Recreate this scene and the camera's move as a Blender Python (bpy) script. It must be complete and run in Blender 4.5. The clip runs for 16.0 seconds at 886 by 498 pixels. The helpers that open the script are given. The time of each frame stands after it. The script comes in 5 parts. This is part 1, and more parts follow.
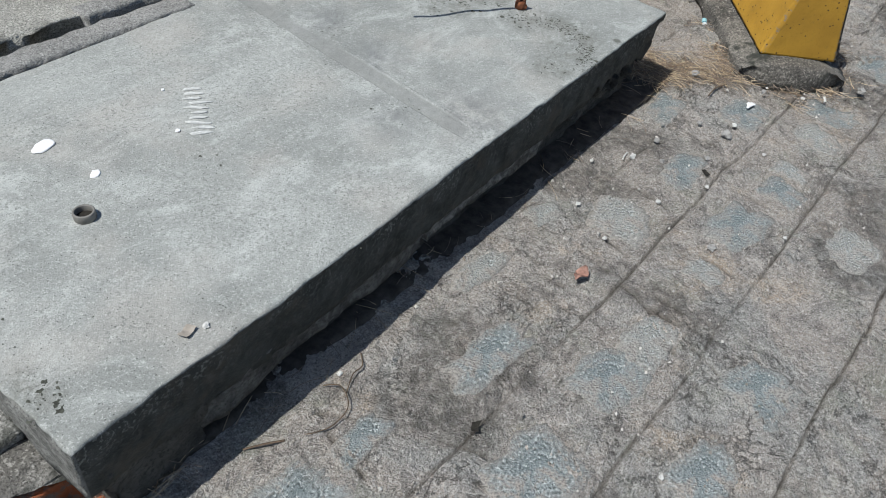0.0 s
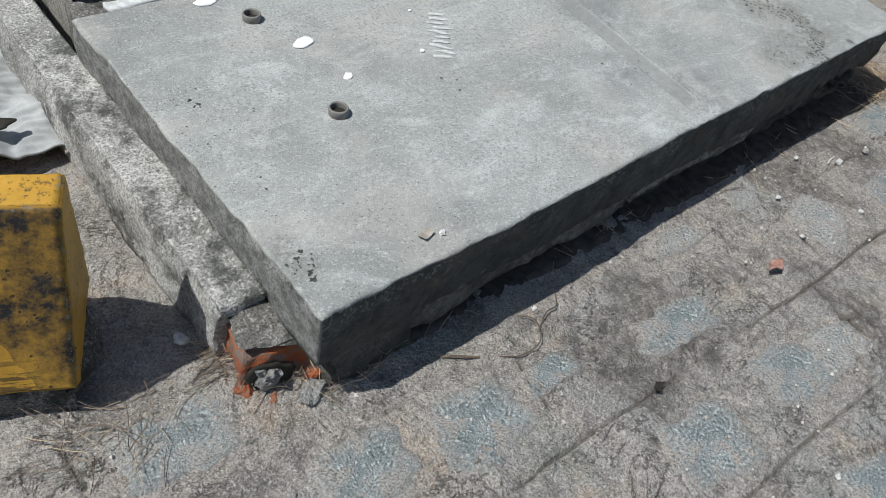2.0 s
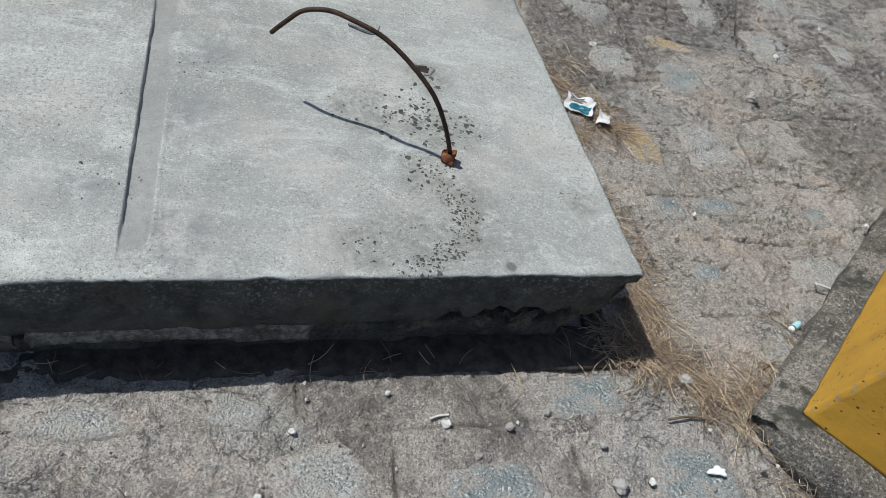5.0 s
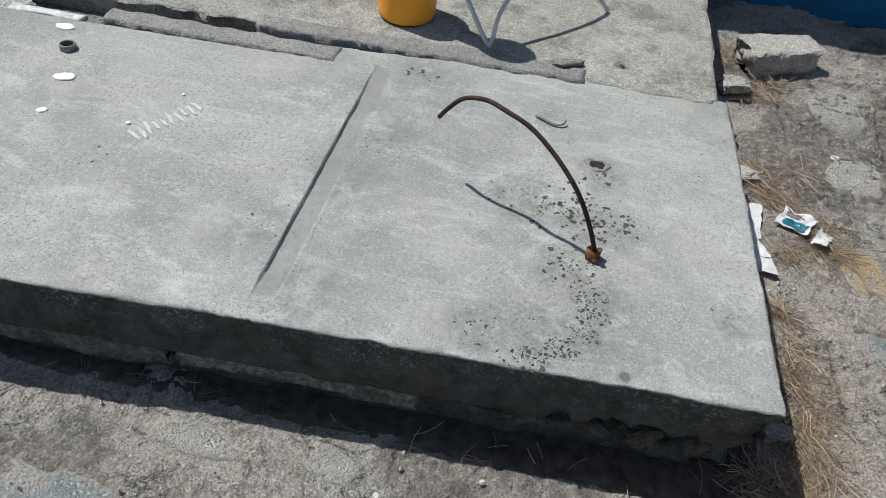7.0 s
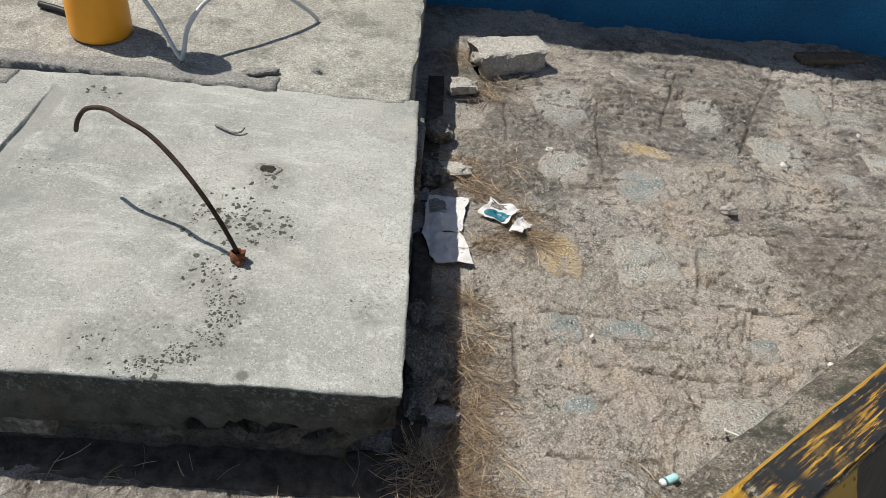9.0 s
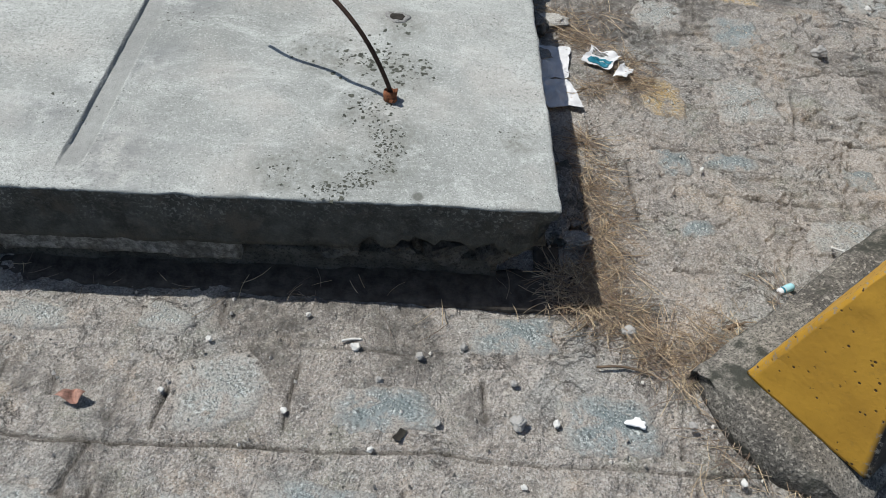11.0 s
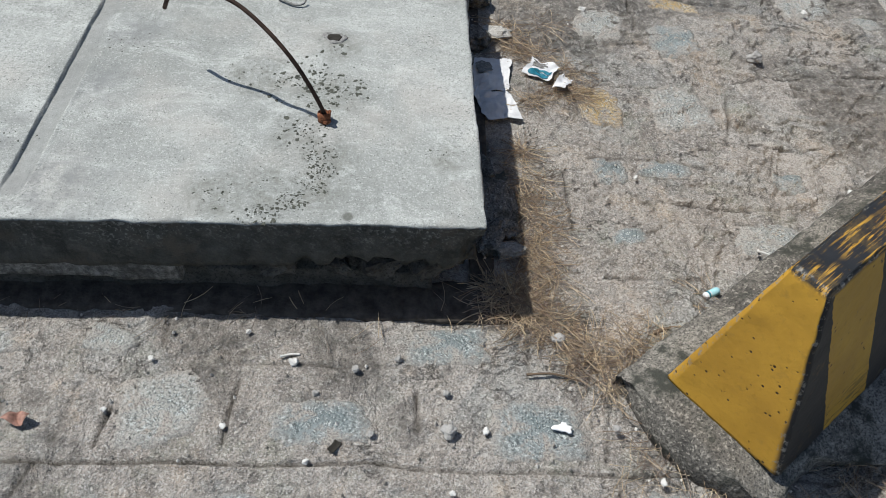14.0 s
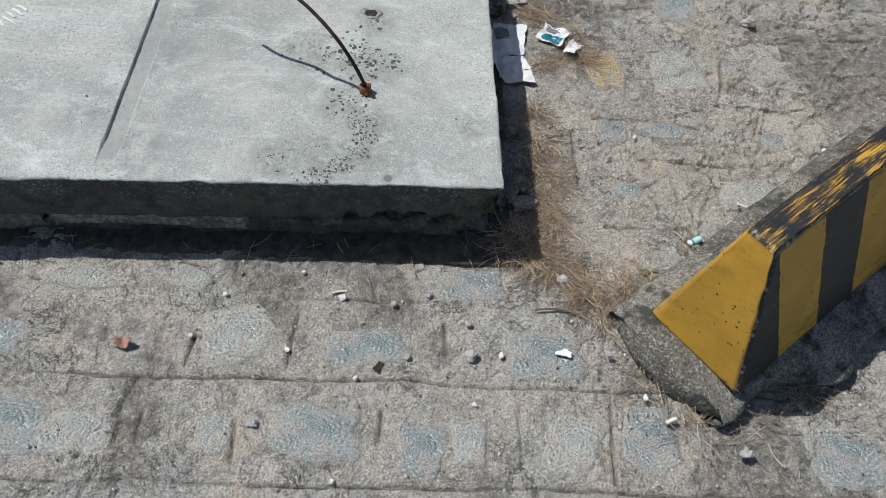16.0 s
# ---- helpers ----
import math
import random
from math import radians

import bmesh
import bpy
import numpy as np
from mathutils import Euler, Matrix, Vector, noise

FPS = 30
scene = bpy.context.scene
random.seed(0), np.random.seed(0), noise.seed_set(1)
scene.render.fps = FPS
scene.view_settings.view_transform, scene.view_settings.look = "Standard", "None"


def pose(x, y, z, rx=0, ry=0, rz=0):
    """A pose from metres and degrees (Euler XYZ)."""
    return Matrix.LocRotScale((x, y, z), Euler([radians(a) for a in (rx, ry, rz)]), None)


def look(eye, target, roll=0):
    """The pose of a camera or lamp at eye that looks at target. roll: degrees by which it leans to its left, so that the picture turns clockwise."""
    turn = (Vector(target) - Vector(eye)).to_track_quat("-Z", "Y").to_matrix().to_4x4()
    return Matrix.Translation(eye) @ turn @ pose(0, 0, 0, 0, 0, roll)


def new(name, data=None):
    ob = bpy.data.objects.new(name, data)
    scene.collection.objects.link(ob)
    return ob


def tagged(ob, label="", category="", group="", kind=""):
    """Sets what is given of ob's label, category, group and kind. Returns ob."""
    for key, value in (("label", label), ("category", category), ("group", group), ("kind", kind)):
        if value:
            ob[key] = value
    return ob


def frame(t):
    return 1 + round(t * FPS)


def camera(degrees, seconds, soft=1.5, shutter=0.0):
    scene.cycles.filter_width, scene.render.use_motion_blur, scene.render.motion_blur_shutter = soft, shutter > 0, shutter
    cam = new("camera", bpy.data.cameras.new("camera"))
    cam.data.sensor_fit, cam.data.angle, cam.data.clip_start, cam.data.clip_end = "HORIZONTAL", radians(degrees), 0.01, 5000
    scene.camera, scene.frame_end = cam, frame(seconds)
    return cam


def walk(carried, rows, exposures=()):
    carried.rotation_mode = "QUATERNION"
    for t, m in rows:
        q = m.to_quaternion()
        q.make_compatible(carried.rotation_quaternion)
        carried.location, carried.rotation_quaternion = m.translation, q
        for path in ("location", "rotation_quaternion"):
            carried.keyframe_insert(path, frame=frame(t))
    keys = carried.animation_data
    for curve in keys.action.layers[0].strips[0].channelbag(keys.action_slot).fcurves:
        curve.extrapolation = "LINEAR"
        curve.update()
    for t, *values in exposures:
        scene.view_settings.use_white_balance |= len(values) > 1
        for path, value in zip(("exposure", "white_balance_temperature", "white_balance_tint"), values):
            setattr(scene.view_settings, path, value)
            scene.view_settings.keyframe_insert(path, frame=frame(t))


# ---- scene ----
cam = camera(59.5, 16.0, soft=0.6)
PATH = [
    (0, (-2.173, -0.741, 1.3), (-0.969, 0.028, -0.1), 9.9),
    (0.2, (-2.226, -0.716, 1.289), (-1.079, 0.094, -0.137), 10.4),
    (0.5, (-2.364, -0.667, 1.227), (-1.2, 0.139, -0.185), 15.3),
    (1, (-2.425, -0.637, 1.219), (-1.337, 0.223, -0.222), 17.0),
    (1.5, (-2.42, -0.631, 1.223), (-1.381, 0.25, -0.241), 15.9),
    (2, (-2.406, -0.639, 1.25), (-1.4, 0.256, -0.229), 14.9),
    (2.4, (-2.379, -0.68, 1.303), (-1.381, 0.215, -0.18), 13.2),
    (2.5, (-2.361, -0.702, 1.301), (-1.362, 0.208, -0.174), 11.9),
    (2.7, (-2.285, -0.71, 1.353), (-1.294, 0.205, -0.124), 10.0),
    (3, (-2.123, -0.758, 1.345), (-1.081, 0.216, -0.057), 9.4),
    (3.5, (-1.785, -0.842, 1.371), (-0.722, 0.147, -0.006), 11.1),
    (4, (-1.39, -0.757, 1.354), (-0.318, 0.239, -0.009), 10.2),
    (4.5, (-0.983, -0.756, 1.342), (0.076, 0.264, -0.014), 12.7),
    (4.7, (-0.864, -0.777, 1.382), (0.041, 0.299, -0.039), 16.9),
    (5, (-0.826, -0.854, 1.287), (-0.237, 0.411, -0.145), 19.9),
    (5.2, (-0.797, -0.843, 1.298), (-0.359, 0.454, -0.16), 20.4),
    (7.3, (-0.48, -0.867, 1.345), (-0.653, 0.575, -0.031), 6.1),
    (7.5, (-0.452, -0.872, 1.369), (-0.566, 0.583, 0.002), 6.6),
    (8, (-0.31, -0.841, 1.405), (-0.274, 0.661, 0.084), 7.2),
    (8.5, (-0.088, -0.814, 1.384), (-0.035, 0.698, 0.076), 7.2),
    (9, (-0.004, -0.828, 1.333), (0.079, 0.674, 0.015), 7.9),
    (9.5, (-0.072, -0.852, 1.333), (0.006, 0.64, 0.003), 8.4),
    (9.7, (-0.202, -0.88, 1.33), (-0.135, 0.594, -0.019), 9.8),
    (9.8, (-0.248, -0.922, 1.328), (-0.232, 0.537, -0.039), 9.6),
    (9.9, (-0.244, -0.936, 1.295), (-0.266, 0.509, -0.088), 9.5),
    (10, (-0.281, -0.959, 1.287), (-0.307, 0.462, -0.12), 9.6),
    (10.1, (-0.31, -0.989, 1.285), (-0.327, 0.4, -0.154), 9.9),
    (10.2, (-0.323, -1.004, 1.285), (-0.33, 0.352, -0.186), 9.2),
    (12.3, (-0.172, -1.026, 1.399), (-0.051, 0.253, -0.133), 6.4),
    (12.5, (-0.171, -1.023, 1.4), (-0.054, 0.259, -0.131), 6.2),
    (13, (-0.18, -1.016, 1.401), (-0.065, 0.271, -0.126), 6.3),
    (13.5, (-0.172, -1.02, 1.412), (-0.057, 0.273, -0.11), 6.2),
    (14, (-0.163, -1.026, 1.402), (-0.055, 0.263, -0.123), 6.0),
    (14.5, (-0.164, -1.019, 1.406), (-0.072, 0.259, -0.13), 5.5),
    (15, (-0.174, -1.026, 1.409), (-0.077, 0.198, -0.17), 6.0),
    (15.5, (-0.183, -1.092, 1.5), (-0.07, -0.005, -0.175), 7.2),
    (16, (-0.214, -1.167, 1.686), (-0.127, -0.032, 0.041), 6.0),
]
walk(cam, [(t, look(eye, target, roll)) for t, eye, target, roll in PATH],
     ((0, 0.05, 6300, 8), (4, 0.08, 6350, 8), (5.2, 0.08, 6350, 8), (7.5, 0.1, 6500, 8), (8.3, 0.23, 6700, 8), (9, 0.29, 7000, 9), (9.5, 0.27, 6800, 8), (10.2, 0.18, 6500, 8), (12.3, 0.18, 6400, 8), (14, 0.24, 6400, 8), (15.2, 0.2, 6350, 7), (16, 0.2, 6350, 7)))

# ---- light ----
SUN_WAY = Vector((0.55, -0.205, -1.0)).normalized()
sun_data = bpy.data.lights.new("sun", "SUN")
sun_data.energy, sun_data.angle, sun_data.color = 4.2, radians(0.53), (1.0, 0.975, 0.94)
sun = new("sun", sun_data)
sun.matrix_world = Matrix.Translation((-4, 2, 8)) @ SUN_WAY.to_track_quat("-Z", "Y").to_matrix().to_4x4()
world = bpy.data.worlds.new("sky")
scene.world = world
world.use_nodes = True
wn = world.node_tree
sky = wn.nodes.new("ShaderNodeTexSky")
sky.sky_type, sky.sun_disc = "NISHITA", False
sky.sun_elevation = math.asin(-SUN_WAY.z)
sky.sun_rotation = math.atan2(-SUN_WAY.x, -SUN_WAY.y)
wn.links.new(sky.outputs[0], wn.nodes["Background"].inputs[0])
wn.nodes["Background"].inputs[1].default_value = 0.085


# ---- materials ----
class Mat:
    """A small builder for procedural materials in object space."""

    def __init__(self, name, rough=0.85, metal=0.0):
        self.m = bpy.data.materials.new(name)
        self.m.use_nodes = True
        self.t = self.m.node_tree
        self.b = self.t.nodes["Principled BSDF"]
        self.b.inputs["Roughness"].default_value = rough
        self.b.inputs["Metallic"].default_value = metal
        self.b.inputs["Specular IOR Level"].default_value = 0.3
        self.co = self.t.nodes.new("ShaderNodeTexCoord").outputs["Object"]
        self.sep = None

    def node(self, kind, **sets):
        n = self.t.nodes.new(kind)
        for k, v in sets.items():
            n.inputs[k.replace("_", " ")].default_value = v
        return n

    def link(self, a, b):
        self.t.links.new(a, b)

    def noise(self, scale, detail=4.0, rough=0.55, vec=None, dist=0.0):
        n = self.node("ShaderNodeTexNoise", Scale=scale, Detail=detail, Roughness=rough, Distortion=dist)
        self.link(vec or self.co, n.inputs["Vector"])
        return n.outputs["Fac"]

    def cells(self, scale, out="Distance", vec=None, rand=1.0):
        n = self.node("ShaderNodeTexVoronoi", Scale=scale, Randomness=rand)
        self.link(vec or self.co, n.inputs["Vector"])
        return n.outputs[out]

    def span(self, v, lo, hi, a=0.0, b=1.0):
        n = self.node("ShaderNodeMapRange")
        self.link(v, n.inputs["Value"])
        for k, x in (("From Min", lo), ("From Max", hi), ("To Min", a), ("To Max", b)):
            n.inputs[k].default_value = x
        return n.outputs[0]

    def math(self, op, a, b=0.0):
        n = self.t.nodes.new("ShaderNodeMath")
        n.operation = op
        for k, v in ((0, a), (1, b)):
            if isinstance(v, (int, float)):
                n.inputs[k].default_value = v
            else:
                self.link(v, n.inputs[k])
        return n.outputs[0]

    def mix(self, f, a, b, blend="MIX"):
        n = self.t.nodes.new("ShaderNodeMix")
        n.data_type, n.blend_type = "RGBA", blend
        for k, v in ((0, f), (6, a), (7, b)):
            if isinstance(v, (int, float)):
                n.inputs[k].default_value = v
            elif isinstance(v, tuple):
                n.inputs[k].default_value = (*v, 1.0)
            else:
                self.link(v, n.inputs[k])
        return n.outputs[2]

    def axis(self, i):
        if self.sep is None:
            n = self.t.nodes.new("ShaderNodeSeparateXYZ")
            self.link(self.co, n.inputs[0])
            self.sep = n
        return self.sep.outputs[i]

    def attr(self, name):
        n = self.t.nodes.new("ShaderNodeAttribute")
        n.attribute_name = name
        return n.outputs["Fac"]

    def random(self):
        return self.t.nodes.new("ShaderNodeObjectInfo").outputs["Random"]

    def near(self, x, y, r, soft):
        """1 inside r of a spot on the top, fading to 0 over soft."""
        dx = self.math("SUBTRACT", self.axis(0), x)
        dy = self.math("SUBTRACT", self.axis(1), y)
        d = self.math("SQRT", self.math("ADD", self.math("MULTIPLY", dx, dx), self.math("MULTIPLY", dy, dy)))
        return self.span(d, r, r + soft, 1.0, 0.0)

    def done(self, colour, bump=None, strength=0.4, dist=0.004, rough=None):
        if isinstance(colour, tuple):
            self.b.inputs["Base Color"].default_value = (*colour, 1.0)
        else:
            self.link(colour, self.b.inputs["Base Color"])
        if bump is not None:
            n = self.node("ShaderNodeBump", Strength=strength, Distance=dist)
            self.link(bump, n.inputs["Height"])
            self.link(n.outputs[0], self.b.inputs["Normal"])
        if rough is not None:
            self.link(rough, self.b.inputs["Roughness"])
        return self.m


def concrete(name, light, dark, grain=260.0, speck=0.5, moss=0.0):
    k = Mat(name, 0.92)
    c = k.mix(k.span(k.noise(5.0, 5.0), 0.35, 0.68), dark, light)
    c = k.mix(k.span(k.noise(grain * 1.3, 2.0, 0.75), 0.47, 0.62, 0.0, speck), c, tuple(v * 0.35 for v in dark))
    c = k.mix(k.span(k.noise(grain * 0.8, 2.0, 0.75), 0.54, 0.66, 0.0, 0.55), c, tuple(min(1, v * 1.55) for v in light))
    c = k.mix(k.span(k.noise(38.0, 5.0, 0.7), 0.52, 0.66, 0.0, 0.5), c, tuple(v * 0.6 for v in dark))
    if moss:
        c = k.mix(k.span(k.noise(11.0, 6.0, 0.7), 0.5, 0.62, 0.0, moss), c, (0.035, 0.037, 0.03))
    h = k.math("ADD", k.noise(60.0, 4.0, 0.6), k.math("MULTIPLY", k.noise(grain, 2.0), 0.6))
    return k.done(c, h, 0.8, 0.007)


def slab_material():
    k = Mat("cast_concrete", 0.9)
    c = k.mix(k.span(k.noise(2.6, 6.0, 0.65), 0.4, 0.6), (0.25, 0.258, 0.24), (0.355, 0.364, 0.34))
    c = k.mix(k.span(k.noise(7.0, 6.0, 0.7, dist=1.2), 0.52, 0.68, 0.0, 0.5), c, (0.54, 0.555, 0.525))
    c = k.mix(k.span(k.noise(9.0, 6.0, 0.72), 0.53, 0.68, 0.0, 0.55), c, (0.255, 0.265, 0.245))
    sweep = k.node("ShaderNodeMapping")
    sweep.inputs["Scale"].default_value = (3.0, 13.0, 3.0)
    sweep.inputs["Rotation"].default_value = (0.0, 0.0, 0.7)
    k.link(k.co, sweep.inputs["Vector"])
    trowel = k.noise(1.7, 6.0, 0.7, vec=sweep.outputs[0], dist=0.8)
    c = k.mix(k.span(trowel, 0.54, 0.66, 0.0, 0.3), c, (0.58, 0.59, 0.56))
    c = k.mix(k.span(trowel, 0.44, 0.32, 0.0, 0.3), c, (0.24, 0.25, 0.23))
    c = k.mix(k.span(k.noise(330.0, 3.0, 0.8), 0.52, 0.62, 0.0, 0.62), c, (0.15, 0.155, 0.14))
    c = k.mix(k.span(k.noise(210.0, 3.0, 0.8), 0.545, 0.63, 0.0, 0.4), c, (0.66, 0.67, 0.63))
    c = k.mix(k.span(k.noise(4.3, 4.0, 0.6), 0.5, 0.66, 0.0, 0.35), c, (0.43, 0.4, 0.36))
    c = k.mix(k.math("MULTIPLY", k.span(k.noise(120.0, 3.0, 0.75), 0.55, 0.62), k.span(k.noise(6.0, 3.0), 0.42, 0.6, 0.1, 0.8)), c, (0.18, 0.185, 0.17))
    # small dark pits all over
    pits = k.math("MULTIPLY", k.span(k.cells(120.0), 0.08, 0.2, 1.0, 0.0), k.span(k.noise(22.0), 0.45, 0.52))
    c = k.mix(k.math("MULTIPLY", pits, 0.85), c, (0.07, 0.07, 0.063))
    # lichen spots in an arc that runs from the iron bar to the front edge
    zone = k.near(-0.36, 0.4, 0.03, 0.1)
    for x, y, r in ((-0.33, 0.2, 0.035), (-0.345, 0.1, 0.03), (-0.4, 0.24, 0.02), (-0.43, 0.1, 0.03), (-0.54, 0.07, 0.03), (-0.34, 0.59, 0.03), (-0.5, 0.46, 0.05), (-0.07, 0.2, 0.005), (-1.98, 0.08, 0.02)):
        zone = k.math("MAXIMUM", zone, k.near(x, y, r, 0.06))
    spots = k.span(k.noise(105.0, 2.5, 0.6), 0.535, 0.56)
    some = k.span(k.noise(24.0, 3.0), 0.42, 0.5)
    spots = k.math("MULTIPLY", k.math("MULTIPLY", spots, some), k.span(zone, 0.25, 0.6))
    c = k.mix(k.math("MULTIPLY", spots, 0.35), c, (0.1, 0.102, 0.085))
    film = k.math("MULTIPLY", k.span(zone, 0.1, 0.9), k.span(k.noise(30.0, 5.0, 0.7), 0.43, 0.6, 0.0, 0.55))
    c = k.mix(film, c, (0.17, 0.17, 0.145))
    # one round spot near the front edge
    c = k.mix(k.math("MULTIPLY", k.near(-0.272, 0.022, 0.008, 0.006), 0.8), c, (0.1, 0.1, 0.085))
    # grey cement smears beside the joint
    smear = k.near(-0.86, 0.08, 0.02, 0.16)
    for x, y, r in ((-1.03, 0.2, 0.01), (-0.84, 0.62, 0.01), (-0.8, 0.88, 0.02), (-0.87, 0.4, 0.01)):
        smear = k.math("MAXIMUM", smear, k.near(x, y, r, 0.11))
    smear = k.math("MULTIPLY", smear, k.span(k.noise(17.0, 6.0, 0.75), 0.4, 0.58))
    c = k.mix(k.math("MULTIPLY", smear, 0.85), c, (0.19, 0.195, 0.19))
    c = k.mix(k.math("MULTIPLY", k.attr("joint"), 0.6), c, k.mix(k.noise(60.0, 4.0), (0.15, 0.152, 0.145), (0.27, 0.275, 0.26)))
    # shade of the front and right sides, put into a near-black rough mortar
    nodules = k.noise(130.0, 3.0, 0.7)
    shade_tone = k.mix(k.span(k.noise(16.0, 5.0, 0.7), 0.35, 0.65), (0.035, 0.036, 0.033), (0.085, 0.087, 0.078))
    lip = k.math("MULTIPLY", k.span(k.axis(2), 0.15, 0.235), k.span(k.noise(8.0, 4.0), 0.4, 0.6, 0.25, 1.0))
    shade_tone = k.mix(k.math("MULTIPLY", k.span(nodules, 0.54, 0.61, 0.0, 0.85), lip), shade_tone, (0.27, 0.275, 0.25))
    shade_tone = k.mix(k.span(k.noise(45.0, 5.0, 0.75), 0.54, 0.64, 0.0, 0.5), shade_tone, (0.12, 0.115, 0.1))
    shade_tone = k.mix(k.span(k.noise(9.0, 6.0, 0.75), 0.52, 0.66, 0.0, 0.7), shade_tone, (0.1, 0.088, 0.07))
    c = k.mix(k.attr("side"), c, shade_tone)
    # left end: speckled grey, darker than the top, lighter than the sides
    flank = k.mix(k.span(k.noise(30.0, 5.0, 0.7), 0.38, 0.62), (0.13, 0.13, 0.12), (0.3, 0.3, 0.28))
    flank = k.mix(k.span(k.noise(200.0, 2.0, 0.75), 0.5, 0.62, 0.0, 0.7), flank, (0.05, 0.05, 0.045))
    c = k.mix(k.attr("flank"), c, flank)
    h = k.math("ADD", k.noise(45.0, 4.0, 0.6), k.math("MULTIPLY", k.noise(330.0, 2.0), 0.6))
    h = k.math("ADD", h, k.math("MULTIPLY", k.math("MULTIPLY", nodules, k.attr("side")), 6.0))
    return k.done(c, k.math("SUBTRACT", h, pits), 0.45, 0.005)


def ground_material():
    k = Mat("worn_paving", 0.93)
    c = k.mix(k.span(k.noise(2.4, 6.0, 0.65), 0.4, 0.6), (0.4, 0.355, 0.307), (0.53, 0.483, 0.43))
    c = k.mix(k.span(k.noise(3.4, 6.0, 0.7, dist=0.8), 0.5, 0.6, 0.0, 0.8), c, (0.38, 0.38, 0.355))
    c = k.mix(k.span(k.noise(4.6, 5.0, 0.65), 0.54, 0.66, 0.0, 0.65), c, (0.54, 0.42, 0.3))
    c = k.mix(k.span(k.noise(6.9, 6.0, 0.7), 0.53, 0.66, 0.0, 0.6), c, (0.29, 0.305, 0.235))
    c = k.mix(k.span(k.noise(11.0, 7.0, 0.72, dist=0.15), 0.51, 0.62, 0.0, 0.7), c, (0.2, 0.183, 0.165))
    c = k.mix(k.span(k.noise(31.0, 6.0, 0.75, dist=0.6), 0.52, 0.62, 0.0, 0.5), c, (0.55, 0.515, 0.46))
    c = k.mix(k.span(k.noise(19.0, 6.0, 0.78), 0.53, 0.61, 0.0, 0.55), c, (0.22, 0.2, 0.178))
    c = k.mix(k.span(k.noise(210.0, 4.0, 0.85), 0.49, 0.6, 0.0, 0.7), c, (0.11, 0.1, 0.088))
    c = k.mix(k.span(k.noise(170.0, 3.0, 0.85), 0.53, 0.62, 0.0, 0.75), c, (0.66, 0.63, 0.58))
    c = k.mix(k.math("MULTIPLY", k.span(k.cells(42.0), 0.05, 0.12, 1.0, 0.0), k.span(k.noise(5.0), 0.5, 0.56)), c, (0.55, 0.53, 0.49))
    # coarse grit and hairline cracks
    c = k.mix(k.span(k.noise(95.0, 4.0, 0.8), 0.56, 0.62, 0.0, 0.42), c, (0.1, 0.09, 0.08))
    c = k.mix(k.span(k.noise(82.0, 4.0, 0.8, dist=0.4), 0.58, 0.64, 0.0, 0.6), c, (0.68, 0.65, 0.6))
    vein = k.math("ABSOLUTE", k.math("SUBTRACT", k.noise(7.5, 6.0, 0.68, dist=0.5), 0.5), 0.0)
    crack = k.math("MULTIPLY", k.span(vein, 0.003, 0.012, 1.0, 0.0), k.span(k.noise(3.1, 3.0), 0.47, 0.56))
    c = k.mix(k.math("MULTIPLY", crack, 0.65), c, (0.085, 0.076, 0.066))
    c = k.mix(k.math("MULTIPLY", k.attr("grime"), k.span(k.noise(40.0, 5.0, 0.75), 0.38, 0.58, 0.15, 0.8)), c, (0.13, 0.12, 0.106))
    # dirt in the joints, and shade painted along the ledge steps
    c = k.mix(k.math("MULTIPLY", k.attr("dirt_shade"), 0.85), c, (0.07, 0.06, 0.05))
    h = k.math("ADD", k.noise(55.0, 5.0, 0.7), k.math("MULTIPLY", k.noise(210.0, 3.0, 0.7), 0.7))
    h = k.math("ADD", h, k.math("MULTIPLY", k.noise(17.0, 6.0, 0.7, dist=0.6), 2.2))
    h = k.math("SUBTRACT", h, k.math("MULTIPLY", crack, 0.6))
    return k.done(c, h, 1.0, 0.013)


def granite_material(name, low, high):
    k = Mat(name, 0.85)
    r = k.random()
    c = k.mix(k.span(k.noise(14.0, 5.0), 0.38, 0.62), low, high)
    c = k.mix(k.span(k.noise(150.0, 4.0, 0.85), 0.48, 0.57, 0.0, 0.85), c, (0.055, 0.065, 0.066))
    c = k.mix(k.span(k.noise(135.0, 4.0, 0.85), 0.545, 0.61, 0.0, 0.85), c, (0.54, 0.57, 0.55))
    sand = k.mix(r, (0.36, 0.318, 0.275), (0.32, 0.308, 0.28))
    sand = k.mix(k.span(k.noise(240.0, 3.0, 0.85), 0.48, 0.58, 0.0, 0.8), sand, (0.09, 0.08, 0.07))
    c = k.mix(k.span(k.math("ADD", k.noise(15.0, 6.0, 0.75, dist=0.5), k.math("MULTIPLY", r, 0.06)), 0.52, 0.62, 0.0, 0.92), c, sand)
    edge = k.math("MULTIPLY", k.attr("rim"), k.span(k.noise(26.0, 5.0, 0.7), 0.36, 0.5, 0.3, 1.0))
    c = k.mix(edge, c, sand)
    h = k.math("ADD", k.noise(60.0, 5.0, 0.7), k.math("MULTIPLY", k.noise(230.0, 2.0), 0.5))
    return k.done(c, h, 0.9, 0.007)


def plain(name, colour, rough=0.6, metal=0.0, vary=0.25, scale=30.0, bump=0.3):
    k = Mat(name, rough, metal)
    c = k.mix(k.span(k.noise(scale, 5.0, 0.65), 0.35, 0.68), tuple(v * (1 - vary) for v in colour), tuple(min(1.0, v * (1 + vary)) for v in colour))
    return k.done(c, k.noise(scale * 4, 3.0), bump, 0.003)


